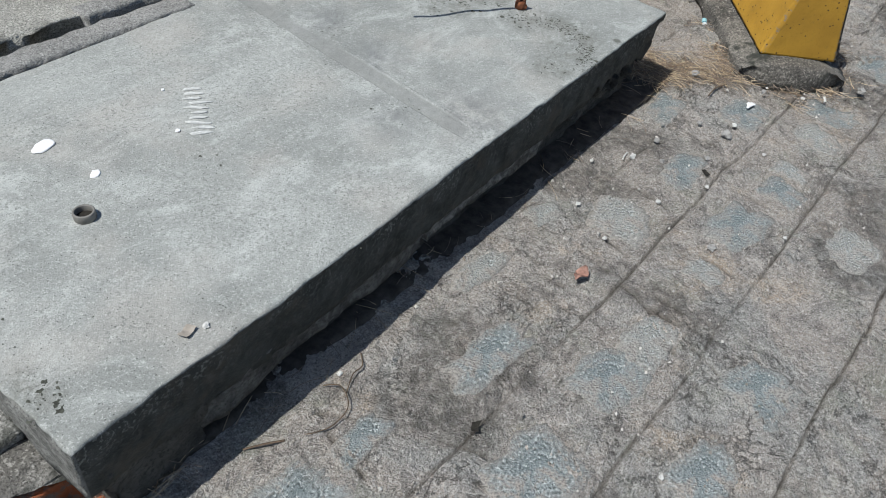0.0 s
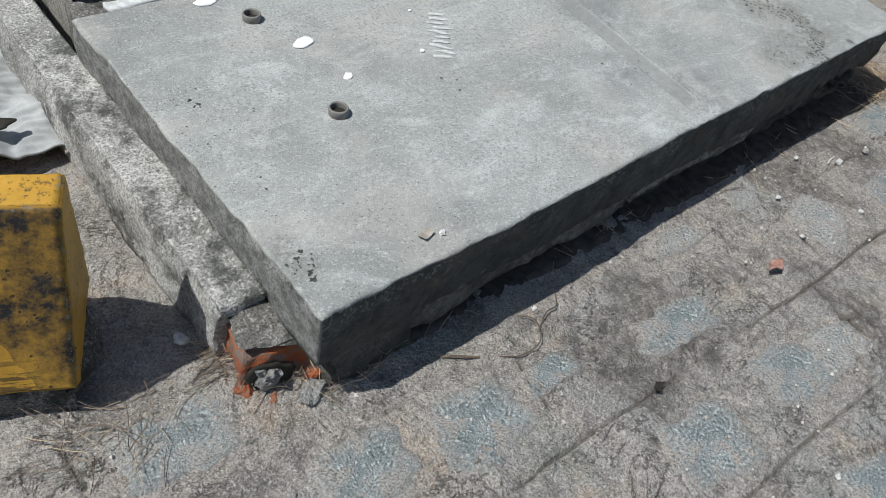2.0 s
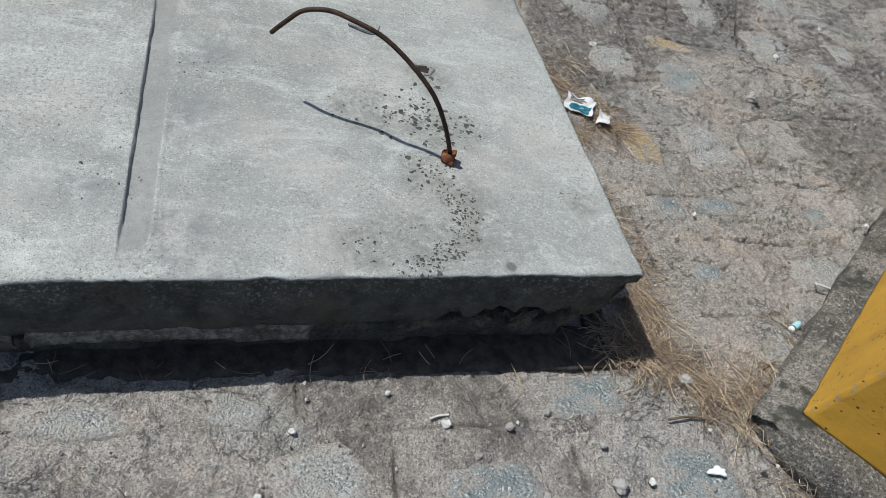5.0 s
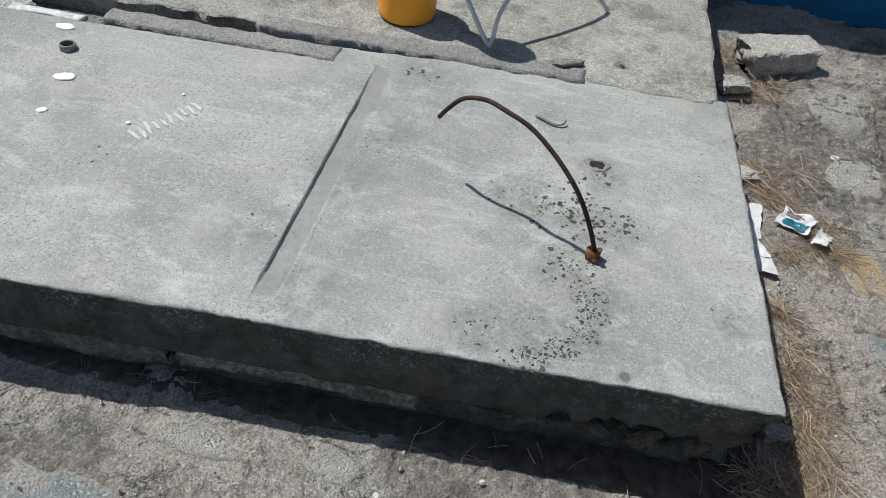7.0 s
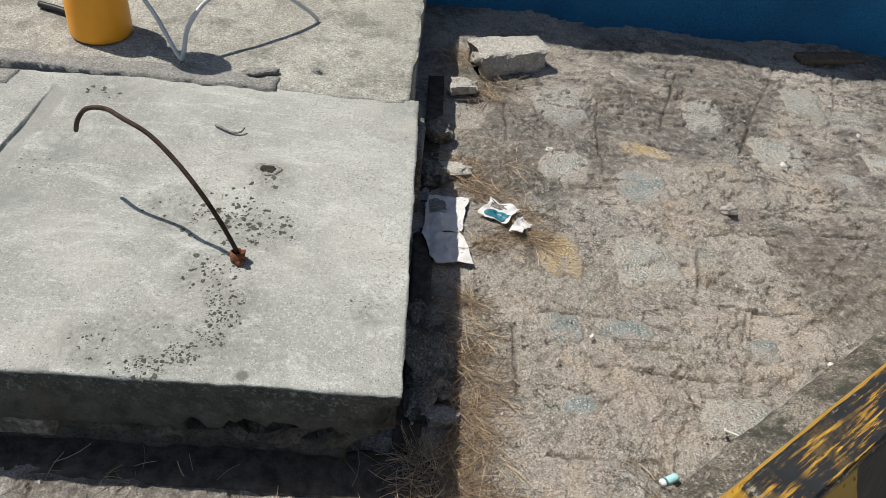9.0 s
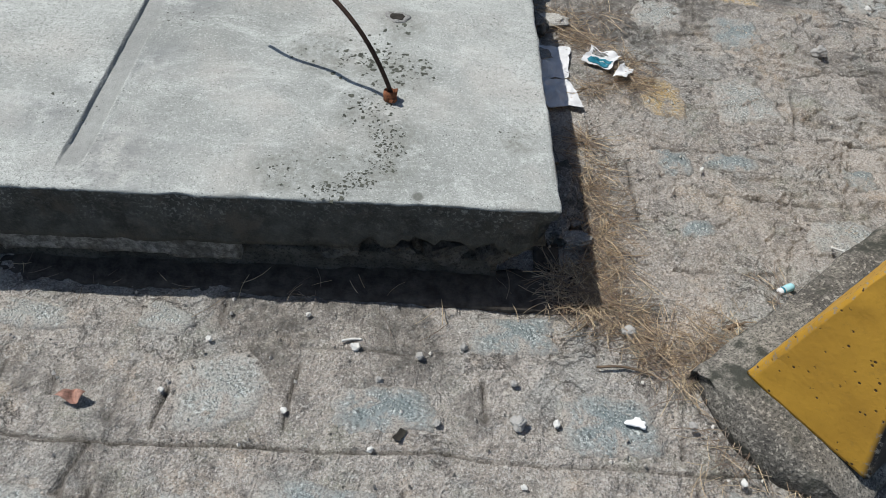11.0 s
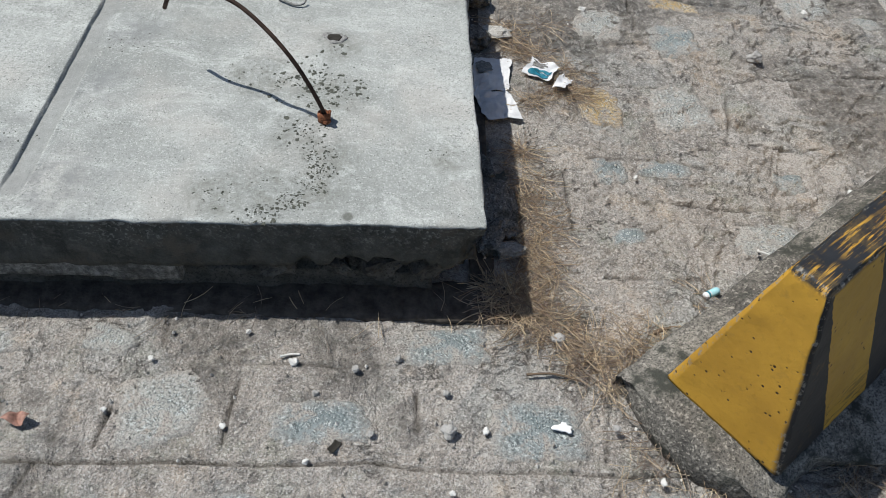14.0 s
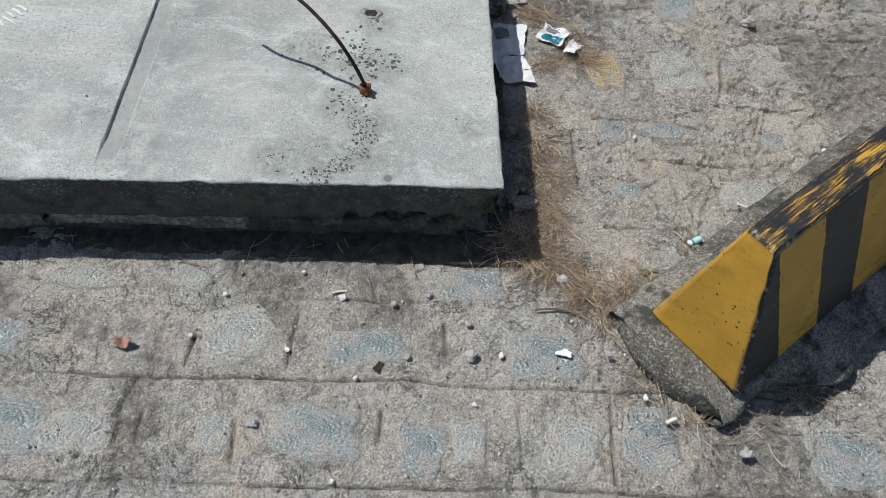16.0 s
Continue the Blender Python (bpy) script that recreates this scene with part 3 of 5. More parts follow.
def joint_cut(x, y):
    """The shallow trowelled joint across the slab, steep on one side."""
    if not 0.03 < y < 0.9:
        return 0.0
    mid = -0.962 + 0.026 * y
    d = x - mid + 0.003 * fbm((0, y * 2, 1), 9.0, 4)
    ends = min(1.0, (y - 0.03) / 0.08, (0.9 - y) / 0.2)
    if -0.003 < d < 0.046:
        return -0.0095 * ends * (1 - 0.85 * max(0.0, d) / 0.046) * min(1.0, (d + 0.003) / 0.003)
    if 0.046 <= d < 0.054:
        return 0.0012 * ends
    return 0.0


us = sorted(set(steps(150, 0.0025) + [(1.985 - 1.03 + i * 0.0024) / 1.993 for i in range(62)]))
vs, ws = steps(72, 0.004), [0.0, 0.12, 0.25, 0.4, 0.55, 0.7, 0.82, 0.91, 0.96, 0.985, 1.0]
sp, sf = lattice(us, vs, ws)
spots = [slab_warp(*q) for q in sp]
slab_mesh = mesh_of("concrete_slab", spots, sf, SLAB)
# side: faces that take the painted shade tone; flank: the left end
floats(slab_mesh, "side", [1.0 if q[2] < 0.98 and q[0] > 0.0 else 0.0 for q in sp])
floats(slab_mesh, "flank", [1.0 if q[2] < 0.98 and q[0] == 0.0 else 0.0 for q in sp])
floats(slab_mesh, "joint", [1.0 if q[2] == 1.0 and joint_cut(c[0], c[1]) < -0.0008 else 0.0 for q, c in zip(sp, spots)])
slab = tagged(new("concrete_slab", slab_mesh), "pale grey cast concrete slab with a trowelled joint", "concrete slab")


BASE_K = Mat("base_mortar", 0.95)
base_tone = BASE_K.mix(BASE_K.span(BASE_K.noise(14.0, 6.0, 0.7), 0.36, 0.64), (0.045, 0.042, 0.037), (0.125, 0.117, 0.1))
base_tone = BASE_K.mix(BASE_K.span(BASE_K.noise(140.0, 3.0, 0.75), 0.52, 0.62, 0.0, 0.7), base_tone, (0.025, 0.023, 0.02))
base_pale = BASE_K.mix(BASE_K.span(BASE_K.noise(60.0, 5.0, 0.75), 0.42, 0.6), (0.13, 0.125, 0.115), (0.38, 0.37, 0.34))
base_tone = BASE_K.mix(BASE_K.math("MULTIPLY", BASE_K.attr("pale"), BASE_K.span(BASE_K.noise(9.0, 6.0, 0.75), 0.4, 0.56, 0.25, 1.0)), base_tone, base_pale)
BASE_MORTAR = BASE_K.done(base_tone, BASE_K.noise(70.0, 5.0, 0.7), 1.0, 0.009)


def base_course(name, x0, x1, z0, z1, back, wavy, seed, pale, parent, label=""):
    """One rough course of the base: its face stands back from the slab's front by back."""
    def warp(u, v, w):
        x = x0 + u * (x1 - x0)
        z = z0 + w * (z1 - z0)
        p = Vector((x, seed, z))
        y = front_line(x) + back + v * 0.6
        if v == 0.0:
            y += 0.012 * fbm(p, 5.0, 4) + 0.006 * fbm(p, 26.0, 3) + wavy * abs(fbm(p + Vector((9, 0, 0)), 9.0, 3)) * (1 - w)
        if u in (0.0, 1.0):
            x += 0.02 * fbm(p, 12.0, 3)
        if w in (0.0, 1.0):
            z += 0.008 * fbm(p, 11.0, 3)
        return (x, y, z)

    me = block(name, steps(max(12, int((x1 - x0) / 0.012))), steps(2), steps(7), warp, BASE_MORTAR)
    floats(me, "pale", [pale] * len(me.vertices))
    return part(name, me, parent, label)


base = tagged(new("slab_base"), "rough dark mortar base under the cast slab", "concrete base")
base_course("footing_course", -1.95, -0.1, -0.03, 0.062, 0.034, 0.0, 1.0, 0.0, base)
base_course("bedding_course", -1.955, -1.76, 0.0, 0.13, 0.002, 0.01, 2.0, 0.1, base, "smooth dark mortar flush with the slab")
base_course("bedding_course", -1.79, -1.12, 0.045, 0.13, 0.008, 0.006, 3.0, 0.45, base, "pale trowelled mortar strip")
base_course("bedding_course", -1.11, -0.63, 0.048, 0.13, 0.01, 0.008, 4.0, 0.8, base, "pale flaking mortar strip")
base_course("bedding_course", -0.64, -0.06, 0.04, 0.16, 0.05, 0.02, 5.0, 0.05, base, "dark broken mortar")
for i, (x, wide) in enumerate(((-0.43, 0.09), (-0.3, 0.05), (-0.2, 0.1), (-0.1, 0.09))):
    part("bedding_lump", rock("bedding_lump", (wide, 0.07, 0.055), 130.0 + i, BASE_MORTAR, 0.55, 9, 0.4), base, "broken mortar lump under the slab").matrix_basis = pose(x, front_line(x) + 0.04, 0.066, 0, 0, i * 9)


# ---- the older slab behind, and the mortar between the two ----
def old_warp(u, v, w):
    x = -1.985 + u * 1.94
    y = 0.985 + v * 1.215
    z = 0.252 * w - 0.02 * (1 - w)
    p = Vector((x, y, z))
    if v == 0.0:
        y += 0.014 * fbm(p, 6.0, 4) + 0.006 * fbm(p, 22.0, 3) + (0.008 if w < 0.9 else 0)
    if u == 1.0:
        x += 0.012 * fbm(p, 7.0, 4)
    if w == 1.0:
        z += 0.0025 * fbm(p, 9.0, 4) + 0.0012 * fbm(p, 40.0, 2)
        if v == 0.0 or u == 1.0:
            z -= 0.006
    return (x, y, z)


tagged(new("older_slab", block("older_slab", steps(150, 0.002), steps(70, 0.004), steps(6, 0.02), old_warp, OLD)),
       "older sandy grey concrete slab with a broken edge", "concrete slab")


def mortar(name, x0, x1, y0, y1, z0, z1, seed, material, label, category="mortar"):
    def warp(u, v, w):
        x, y, z = x0 + u * (x1 - x0), y0 + v * (y1 - y0), z0 + w * (z1 - z0)
        p = Vector((x, y, z + seed))
        x += 0.012 * fbm(p, 14.0, 3)
        y += (0.009 if v in (0.0, 1.0) else 0.003) * fbm(p + Vector((0, 3, 0)), 16.0, 3)
        if w == 1.0:
            z += 0.002 * fbm(p, 25.0, 3) - (0.003 if u in (0.0, 1.0) or v in (0.0, 1.0) else 0)
        return (x, y, z)

    n = max(8, int((x1 - x0) / 0.012))
    return tagged(new(name, block(name, steps(n), steps(7), steps(2), warp, material)), label, category)


mortar("mortar_strip", -1.7, -1.05, 0.862, 0.93, 0.2, 0.256, 1.0, PATCH, "dark grey mortar strip along the slab's back edge")
mortar("mortar_ledge", -1.3, -0.4, 0.962, 1.03, 0.17, 0.259, 4.0, PATCH, "broken grey mortar lip on the older slab")
mortar("limewash_patch", -0.4, -0.06, 0.975, 1.035, 0.235, 0.2525, 7.0, OLD, "whitish mortar smear closing the slab joint")
mortar("limewash_edge", -1.95, -1.74, 0.842, 0.875, 0.235, 0.252, 9.0, WHITISH, "whitish smear on the slab's back edge")
mortar("rubble_bed", -2.0, 0.0, 0.82, 1.02, -0.02, 0.19, 11.0, BASE, "dark packed rubble in the gap between the slabs")


# ---- kerb beside the slab, with its broken end ----
def kerb_warp(u, v, w):
    y = 0.105 + u * 3.2
    x = -2.085 - 0.05 * u * 3.2 + v * 0.092
    z = -0.02 + w * 0.168
    p = Vector((x, y, z))
    if v == 0.0:
        x += 0.006 * fbm(p, 7.0, 4) + 0.003 * fbm(p, 30.0, 3) - 0.012 * (1 - w)
        if w == 1.0:
            x, z = x + 0.008, z - 0.008
    if w == 1.0:
        z += 0.004 * fbm(p, 8.0, 4) + 0.0015 * fbm(p, 40.0, 2)
        # a crack across the top
        if abs(y - 0.285 + 0.2 * (x + 2.03)) < 0.006:
            z -= 0.012
    if u == 0.0:
        y += 0.012 * fbm(p + Vector((0, 0, 5)), 14.0, 3) + 0.012 * (1 - w)
    return (x, y, z)


tagged(new("kerb", block("kerb", steps(330), steps(8, 0.06), steps(7), kerb_warp, KERB)),
       "weathered mottled grey concrete kerb with a broken end", "kerb")

# ---- blue wall ----
def wall_warp(u, v, w):
    x, y, z = -9 + u * 21, 2.2 + v * 0.16, -0.1 + w * 1.36
    if v == 0.0:
        y += 0.006 * fbm((x, y, z), 1.5, 4)
    return (x, y, z)


tagged(new("wall_blue", block("wall_blue", steps(260), steps(1), steps(14), wall_warp, BLUE_WALL)),
       "low blue painted rendered wall", "wall", kind="structure")


# ---- concrete barriers ----
def barrier(name, x, y, turn, length, material, label, slump, foot_label, hip=-0.012, painted=0.0, front=0.075, lean=0.03, high=0.52, half=0.134, wide=0.055, spill=0.0):
    """A trapezoid road barrier with sloping ends on an uneven poured footing. Local x runs along it, from the end that is seen."""
    thing = tagged(new(name), label, "barrier", "striped barriers")
    thing.matrix_world = pose(x, y, 0, 0, 0, turn)
    low, crown = 0.075, 0.034

    def warp(u, v, w):
        h = low + w * (high - low)
        ww = half + (crown - half) * w
        a, b = hip * w, length - hip * w
        p = [a + u * (b - a), (v * 2 - 1) * ww + lean * w, h]
        q = Vector(p)
        k = 0.0016 * fbm(q, 20.0, 3) + 0.001 * fbm(q, 60.0, 2)
        p[1] += k * (1 if v > 0.5 else -1)
        p[0] += k
        rims = (u in (0.0, 1.0)) + (v in (0.0, 1.0)) + (w == 1.0)
        if rims > 1:
            p[2] -= 0.004
            p[0] += 0.004 * (1 if u == 0 else (-1 if u == 1 else 0))
            p[1] += 0.004 * (1 if v == 0 else (-1 if v == 1 else 0))
        return tuple(p)

    us, vs, ws = steps(90, 0.004), steps(14, 0.05), steps(26, 0.015)
    p, f = lattice(us, vs, ws)
    me = mesh_of("body", [warp(*q) for q in p], f, material)
    floats(me, "top", [1.0 if q[2] >= 0.985 else 0.0 for q in p])
    floats(me, "right", [1.0 if q[1] == painted and q[2] < 1.0 else 0.0 for q in p])
    floats(me, "edge", [1.0 if (q[0] < 0.005) + (q[1] in (0.0, 0.05, 0.95, 1.0)) + (q[2] > 0.98) > 1 else 0.0 for q in p])
    part("body", me, thing)

    def foot(u, v, w):
        px = -front + u * (length + 2 * front)
        bulge = slump + spill * min(1.0, max(0.0, (px - 0.12) / 0.13))
        py = (-half - bulge) + v * (2 * half + bulge + wide)
        q = Vector((px, py, w * 0.2))
        cut = fbm(q + Vector((x, y, 0)), 5.0, 4)
        if v == 0.0:
            py += 0.034 * cut + 0.012 * (1 - w)
        if v == 1.0:
            py += 0.012 * cut
        if u in (0.0, 1.0):
            px += 0.022 * cut + (0.045 if u == 0 else -0.03) * abs(v * 2 - 1) ** 3 + 0.006 * fbm(q, 30.0, 3)
        pz = -0.015 + w * (0.09 - 0.035 * (abs(v * 2 - 1) ** 3)) * (0.9 if u in (0.0, 1.0) else 1)
        if w == 1.0:
            pz += 0.006 * fbm(q, 16.0, 4) + 0.004 * fbm(q, 48.0, 3)
        return (px, py, pz)

    part("footing", block("footing", steps(80, 0.01), steps(20, 0.02), steps(4), foot, FOOT), thing, foot_label)
    return thing


STRIPES_A = barrier_material("yellow_black_road_paint", ((-0.3, 0.182), (0.334, 0.484), (0.636, 0.786), (0.938, 1.09), (1.24, 1.4)), slant=-0.32)
STRIPES_B = barrier_material("worn_yellow_black_paint", ((-0.4, 0.02), (0.16, 0.38), (0.56, 0.78), (0.98, 1.2)), slant=0.45, worn=0.75)
barrier("road_barrier", 0.464, -0.322, 39.0, 1.35, STRIPES_A, "yellow and black striped concrete road barrier", 0.025, "dark lichen-stained concrete footing", hip=0.006, lean=0.015, high=0.513, wide=0.072, front=0.072, spill=0.085)
barrier("road_barrier", -2.268, 0.231, 155.0, 1.35, STRIPES_B, "worn dirty yellow and black concrete road barrier", -0.03, "dark concrete footing", hip=-0.02, painted=1.0, front=0.0, lean=-0.015, high=0.395, half=0.12, wide=-0.012)


# ---- on the cast slab ----
def lying(name, me, x, y, z, turn=0.0, label="", category="", group="", rx=0.0, ry=0.0):
    ob = new(name, me)
    ob.matrix_world = pose(x, y, z, rx, ry, turn)
    return tagged(ob, label, category, group)


TOP = 0.251
for x, y in ((-1.696, 0.354), (-1.698, 0.705)):
    stub = tagged(new("pipe_stub"), "short grey plastic pipe stub cast into the slab", "pipe", "pipe stubs")
    stub.matrix_world = pose(x, y, TOP - 0.012, 3, -2, x * 90)
    part("ring", lathe("ring", ((0.0165, 0.0), (0.0205, 0.002), (0.0205, 0.024), (0.0195, 0.026), (0.0168, 0.026), (0.016, 0.024), (0.016, 0.0)), PVC, 28), stub)
    part("bore", lathe("bore", ((0.0162, 0.0135), (0.008, 0.0132), (0.0, 0.013)), DARK, 28), stub, "near-black floor of the pipe's bore")

for x, y, rx, ry, turn, seed in ((-1.64, 0.585, 0.037, 0.022, 12, 1.0), (-1.614, 0.446, 0.018, 0.013, 30, 2.3), (-1.412, 0.457, 0.008, 0.007, 0, 3.1), (-1.76, 0.8, 0.04, 0.02, 8, 5.2), (-1.345, 0.6, 0.006, 0.005, 0, 6.2)):
    lying("paint_splash", splat("paint_splash", rx * 0.68, ry * 0.72, seed, WHITE, 0.0016, 0.22), x, y, TOP + 0.0012, turn, "white paint splash on the slab", "paint splash", "paint splashes")

# chalky trowel strokes
hatch = tagged(new("scratch_marks"), "row of white scraped strokes on the slab", "scratches")
hatch.matrix_world = pose(-1.335, 0.49, TOP + 0.0012, 0, 0, 58)
random.seed(5)
for i in range(10):
    u = (i - 4.5) * 0.0185
    me = splat("stroke", 0.017 + 0.012 * random.random() * (1.0 if i < 6 else 1.5), 0.0032 + 0.002 * random.random(), i * 1.3, WHITISH, 0.0009, 0.5, 16)
    ob = part("stroke", me, hatch)
    ob.matrix_basis = pose(u, random.uniform(-0.006, 0.006), 0, 0, 0, 84 + random.uniform(-9, 9))

# dark lichen flecks, thickest round the iron bar and along an arc to the front edge
def flecks(name, label, spots, seed):
    rnd = random.Random(seed)
    verts, faces = [], []
    for sx, sy, reach, count, big in spots:
        for _ in range(count):
            a, r = rnd.uniform(0, 6.283), reach * rnd.random() ** 0.6
            x, y = sx + r * math.cos(a), sy + r * math.sin(a) * 0.8
            size = big * (0.2 + 0.7 * rnd.random() ** 2.2)
            p = Vector((x, y, 0.25))
            z = 0.25 + 0.0016 * fbm(p + Vector((7, 1, 2)), 9.0, 4) + 0.0008 * fbm(p + Vector((1, 9, 4)), 34.0, 3)
            b, n = len(verts), 9
            stretch, turn = rnd.uniform(0.5, 1.0), rnd.uniform(0, 3.14)
            for k in range(n):
                q = 6.283 * k / n
                rr = size * rnd.uniform(0.4, 1.3)
                u, v = rr * math.cos(q), rr * math.sin(q) * stretch
                verts.append((x + u * math.cos(turn) - v * math.sin(turn), y + u * math.sin(turn) + v * math.cos(turn), z + 0.0004))
            verts.append((x, y, z + 0.0011))
            faces += [(b + k, b + (k + 1) % n, b + n) for k in range(n)]
    return tagged(new(name, mesh_of(name, verts, faces, LICHEN)), label, "lichen", kind="stuff")


LICHEN = plain("dark_lichen", (0.07, 0.072, 0.058), 0.95, 0, 0.45, 90.0, 0.6)
flecks("lichen", "dark grey lichen flecks on the slab round the bar", ((-0.33, 0.41, 0.09, 95, 0.009), (-0.41, 0.43, 0.1, 45, 0.008), (-0.5, 0.46, 0.09, 22, 0.007), (-0.36, 0.5, 0.07, 16, 0.006), (-0.345, 0.58, 0.04, 14, 0.009),
                                                               (-0.39, 0.27, 0.07, 34, 0.0075), (-0.345, 0.2, 0.04, 80, 0.005), (-0.335, 0.15, 0.035, 90, 0.005), (-0.35, 0.1, 0.035, 80, 0.0045), (-0.385, 0.055, 0.035, 90, 0.005), (-0.44, 0.02, 0.035, 70, 0.006), (-0.44, 0.11, 0.06, 20, 0.003),
                                                               (-0.54, 0.08, 0.05, 26, 0.005), (-0.5, 0.02, 0.05, 14, 0.005), (-0.37, 0.27, 0.04, 40, 0.005), (-0.43, 0.45, 0.06, 30, 0.008), (-0.35, 0.44, 0.05, 30, 0.007), (-0.08, 0.21, 0.04, 14, 0.005), (-0.3, 0.3, 0.2, 40, 0.003)), 14)
flecks("lichen", "small dark flecks scattered over the slab", ((-1.95, 0.3, 0.25, 40, 0.004), (-1.96, 0.05, 0.05, 25, 0.007), (-1.92, 0.53, 0.06, 14, 0.006), (-1.0, 0.2, 0.07, 30, 0.004), (-0.83, 0.55, 0.07, 30, 0.004), (-0.2, 0.6, 0.35, 60, 0.003),
                                                               (-1.5, 0.3, 0.5, 120, 0.0026), (-0.8, 0.4, 0.5, 90, 0.0026), (-0.82, 0.87, 0.05, 16, 0.008), (-0.42, 0.69, 0.004, 1, 0.012), (-0.045, 0.81, 0.006, 2, 0.01), (-1.44, 0.33, 0.04, 9, 0.005)), 15)

# iron bar in its broken sleeve
bar = tagged(new("iron_bar"), "bent rusty reinforcing bar standing in the slab", "iron bar")
bar.matrix_world = pose(-0.345, 0.31, TOP)
part("rod", tube("rod", ((0.008, -0.006, -0.02), (0.002, -0.003, 0.016), (-0.026, 0.001, 0.088), (-0.063, 0.012, 0.152), (-0.113, 0.042, 0.197), (-0.168, 0.073, 0.229), (-0.222, 0.097, 0.242), (-0.267, 0.128, 0.239), (-0.312, 0.146, 0.222), (-0.341, 0.16, 0.186), (-0.364, 0.186, 0.141)), 0.0048, RUST, 10), bar)
sleeve = lathe("sleeve", ((0.009, -0.002), (0.0145, 0.0), (0.0155, 0.011), (0.0145, 0.0215), (0.012, 0.022), (0.0115, 0.005), (0.008, 0.003)), RUST_RED, 18)
for v in sleeve.vertices:
    v.co += Vector((0.003, 0.002, 0.006 if v.co.z > 0.01 else 0.0)) * fbm(v.co, 60.0, 3)
part("sleeve", sleeve, bar, "flaking rust-red sleeve")
part("collar", rock("collar", (0.02, 0.014, 0.012), 4.0, RUST_RED), bar, "broken cement collar").matrix_basis = pose(0.006, -0.012, 0, 0, 0, 30)

hole = tagged(new("drill_hole"), "dark round hole broken into the slab", "hole")
hole.matrix_world = pose(-0.348, 0.62, TOP)
part("rim", splat("rim", 0.027, 0.022, 2.2, PATCH, 0.0016, 0.4), hole, "broken cement rim")
# no real depth: the hole's inner shade is a near-black patch
part("pit", splat("pit", 0.017, 0.015, 4.1, DARK, 0.0024, 0.35), hole, "black patch painted as the hole's depth").matrix_basis = pose(0, 0, 0.0008)

lying("twig", tube("twig", ((-0.04, 0.012, 0.004), (-0.015, 0.0, 0.006), (0.012, -0.006, 0.004), (0.03, 0.0, 0.007), (0.034, 0.012, 0.012)), 0.0035, PATCH, 6, 0.6), -0.47, 0.755, TOP, -8, "small grey crooked twig on the slab", "twig")



def needle_stuff(name, label, spots, count, seed, lift=0.012):
    """Dry pine needles strewn over round spots: x, y, reach, share."""
    rnd = random.Random(seed)
    verts, faces = [], []
    total = sum(p[3] for p in spots)
    for sx, sy, reach, share in spots:
        for _ in range(int(count * share / total)):
            a, r = rnd.uniform(0, 6.283), reach * math.sqrt(rnd.random()) * rnd.uniform(0.5, 1.1)
            x, y = sx + r * math.cos(a), sy + r * math.sin(a)
            way, length = rnd.uniform(0, 6.283), rnd.uniform(0.03, 0.085)
            bend = rnd.uniform(-0.9, 0.9)
            thick = rnd.uniform(0.0004, 0.0008)
            z = 0.003 + lift * rnd.random() * max(0.15, 1 - r / reach)
            tilt = rnd.uniform(-0.12, 0.2)
            base = len(verts)
            px, py, pz = x, y, z
            for k in range(4):
                w = way + bend * (k / 3 - 0.5)
                ox, oy = -math.sin(w) * thick, math.cos(w) * thick
                verts += [(px + ox, py + oy, pz), (px - ox, py - oy, pz), (px, py, pz + thick * 1.7)]
                px, py = px + math.cos(w) * length / 3, py + math.sin(w) * length / 3
                pz = max(0.002, pz + tilt * length / 3)
            for k in range(3):
                b = base + k * 3
                for m in range(3):
                    n = (m + 1) % 3
                    faces.append((b + m, b + n, b + 3 + n, b + 3 + m))
    return tagged(new(name, mesh_of(name, verts, faces, NEEDLE_M, False)), label, "pine needles", kind="stuff")


def needle_material():
    k = Mat("dry_needles", 0.75)
    g = k.t.nodes.new("ShaderNodeNewGeometry").outputs["Random Per Island"]
    c = k.mix(g, (0.2, 0.13, 0.08), (0.64, 0.52, 0.35))
    c = k.mix(k.span(k.math("FRACT", k.math("MULTIPLY", g, 7.3)), 0.45, 0.7), c, (0.2, 0.16, 0.13))
    return k.done(c)


NEEDLE_M = needle_material()
needle_stuff("pine_needles", "dry brown pine needles heaped beside the slab",
             ((0.1, -0.01, 0.09, 1.4), (0.17, -0.05, 0.08, 1.3), (0.24, -0.13, 0.08, 1.5), (0.31, -0.17, 0.08, 1.4), (0.36, -0.1, 0.06, 0.7), (0.42, -0.05, 0.05, 0.5),
              (0.17, 0.09, 0.07, 0.8), (0.18, 0.24, 0.07, 0.7), (0.17, 0.4, 0.07, 0.5), (0.52, 0.05, 0.05, 0.25), (0.34, -0.36, 0.07, 0.4), (0.45, -0.46, 0.06, 0.3), (0.6, -0.47, 0.06, 0.3), (0.75, -0.38, 0.07, 0.3), (0.06, 0.03, 0.07, 1.2), (0.13, -0.0, 0.06, 1.0), (0.15, 0.16, 0.04, 0.8), (0.15, 0.32, 0.04, 0.6), (0.15, 0.5, 0.03, 0.5)), 2600, 3, 0.02)
needle_stuff("pine_needles", "dry straw and pine needles round the litter",
             ((0.27, 0.8, 0.07, 1.0), (0.2, 0.94, 0.08, 0.8), (0.13, 1.06, 0.06, 0.6), (0.2, 0.72, 0.05, 0.4), (0.17, 1.5, 0.08, 0.7), (0.25, 1.58, 0.1, 0.7), (0.12, 1.75, 0.08, 0.6), (0.28, 1.1, 0.06, 0.25), (0.33, 0.75, 0.04, 0.5), (0.3, 0.86, 0.05, 0.5), (0.15, 0.98, 0.05, 0.5)), 1200, 8, 0.018)
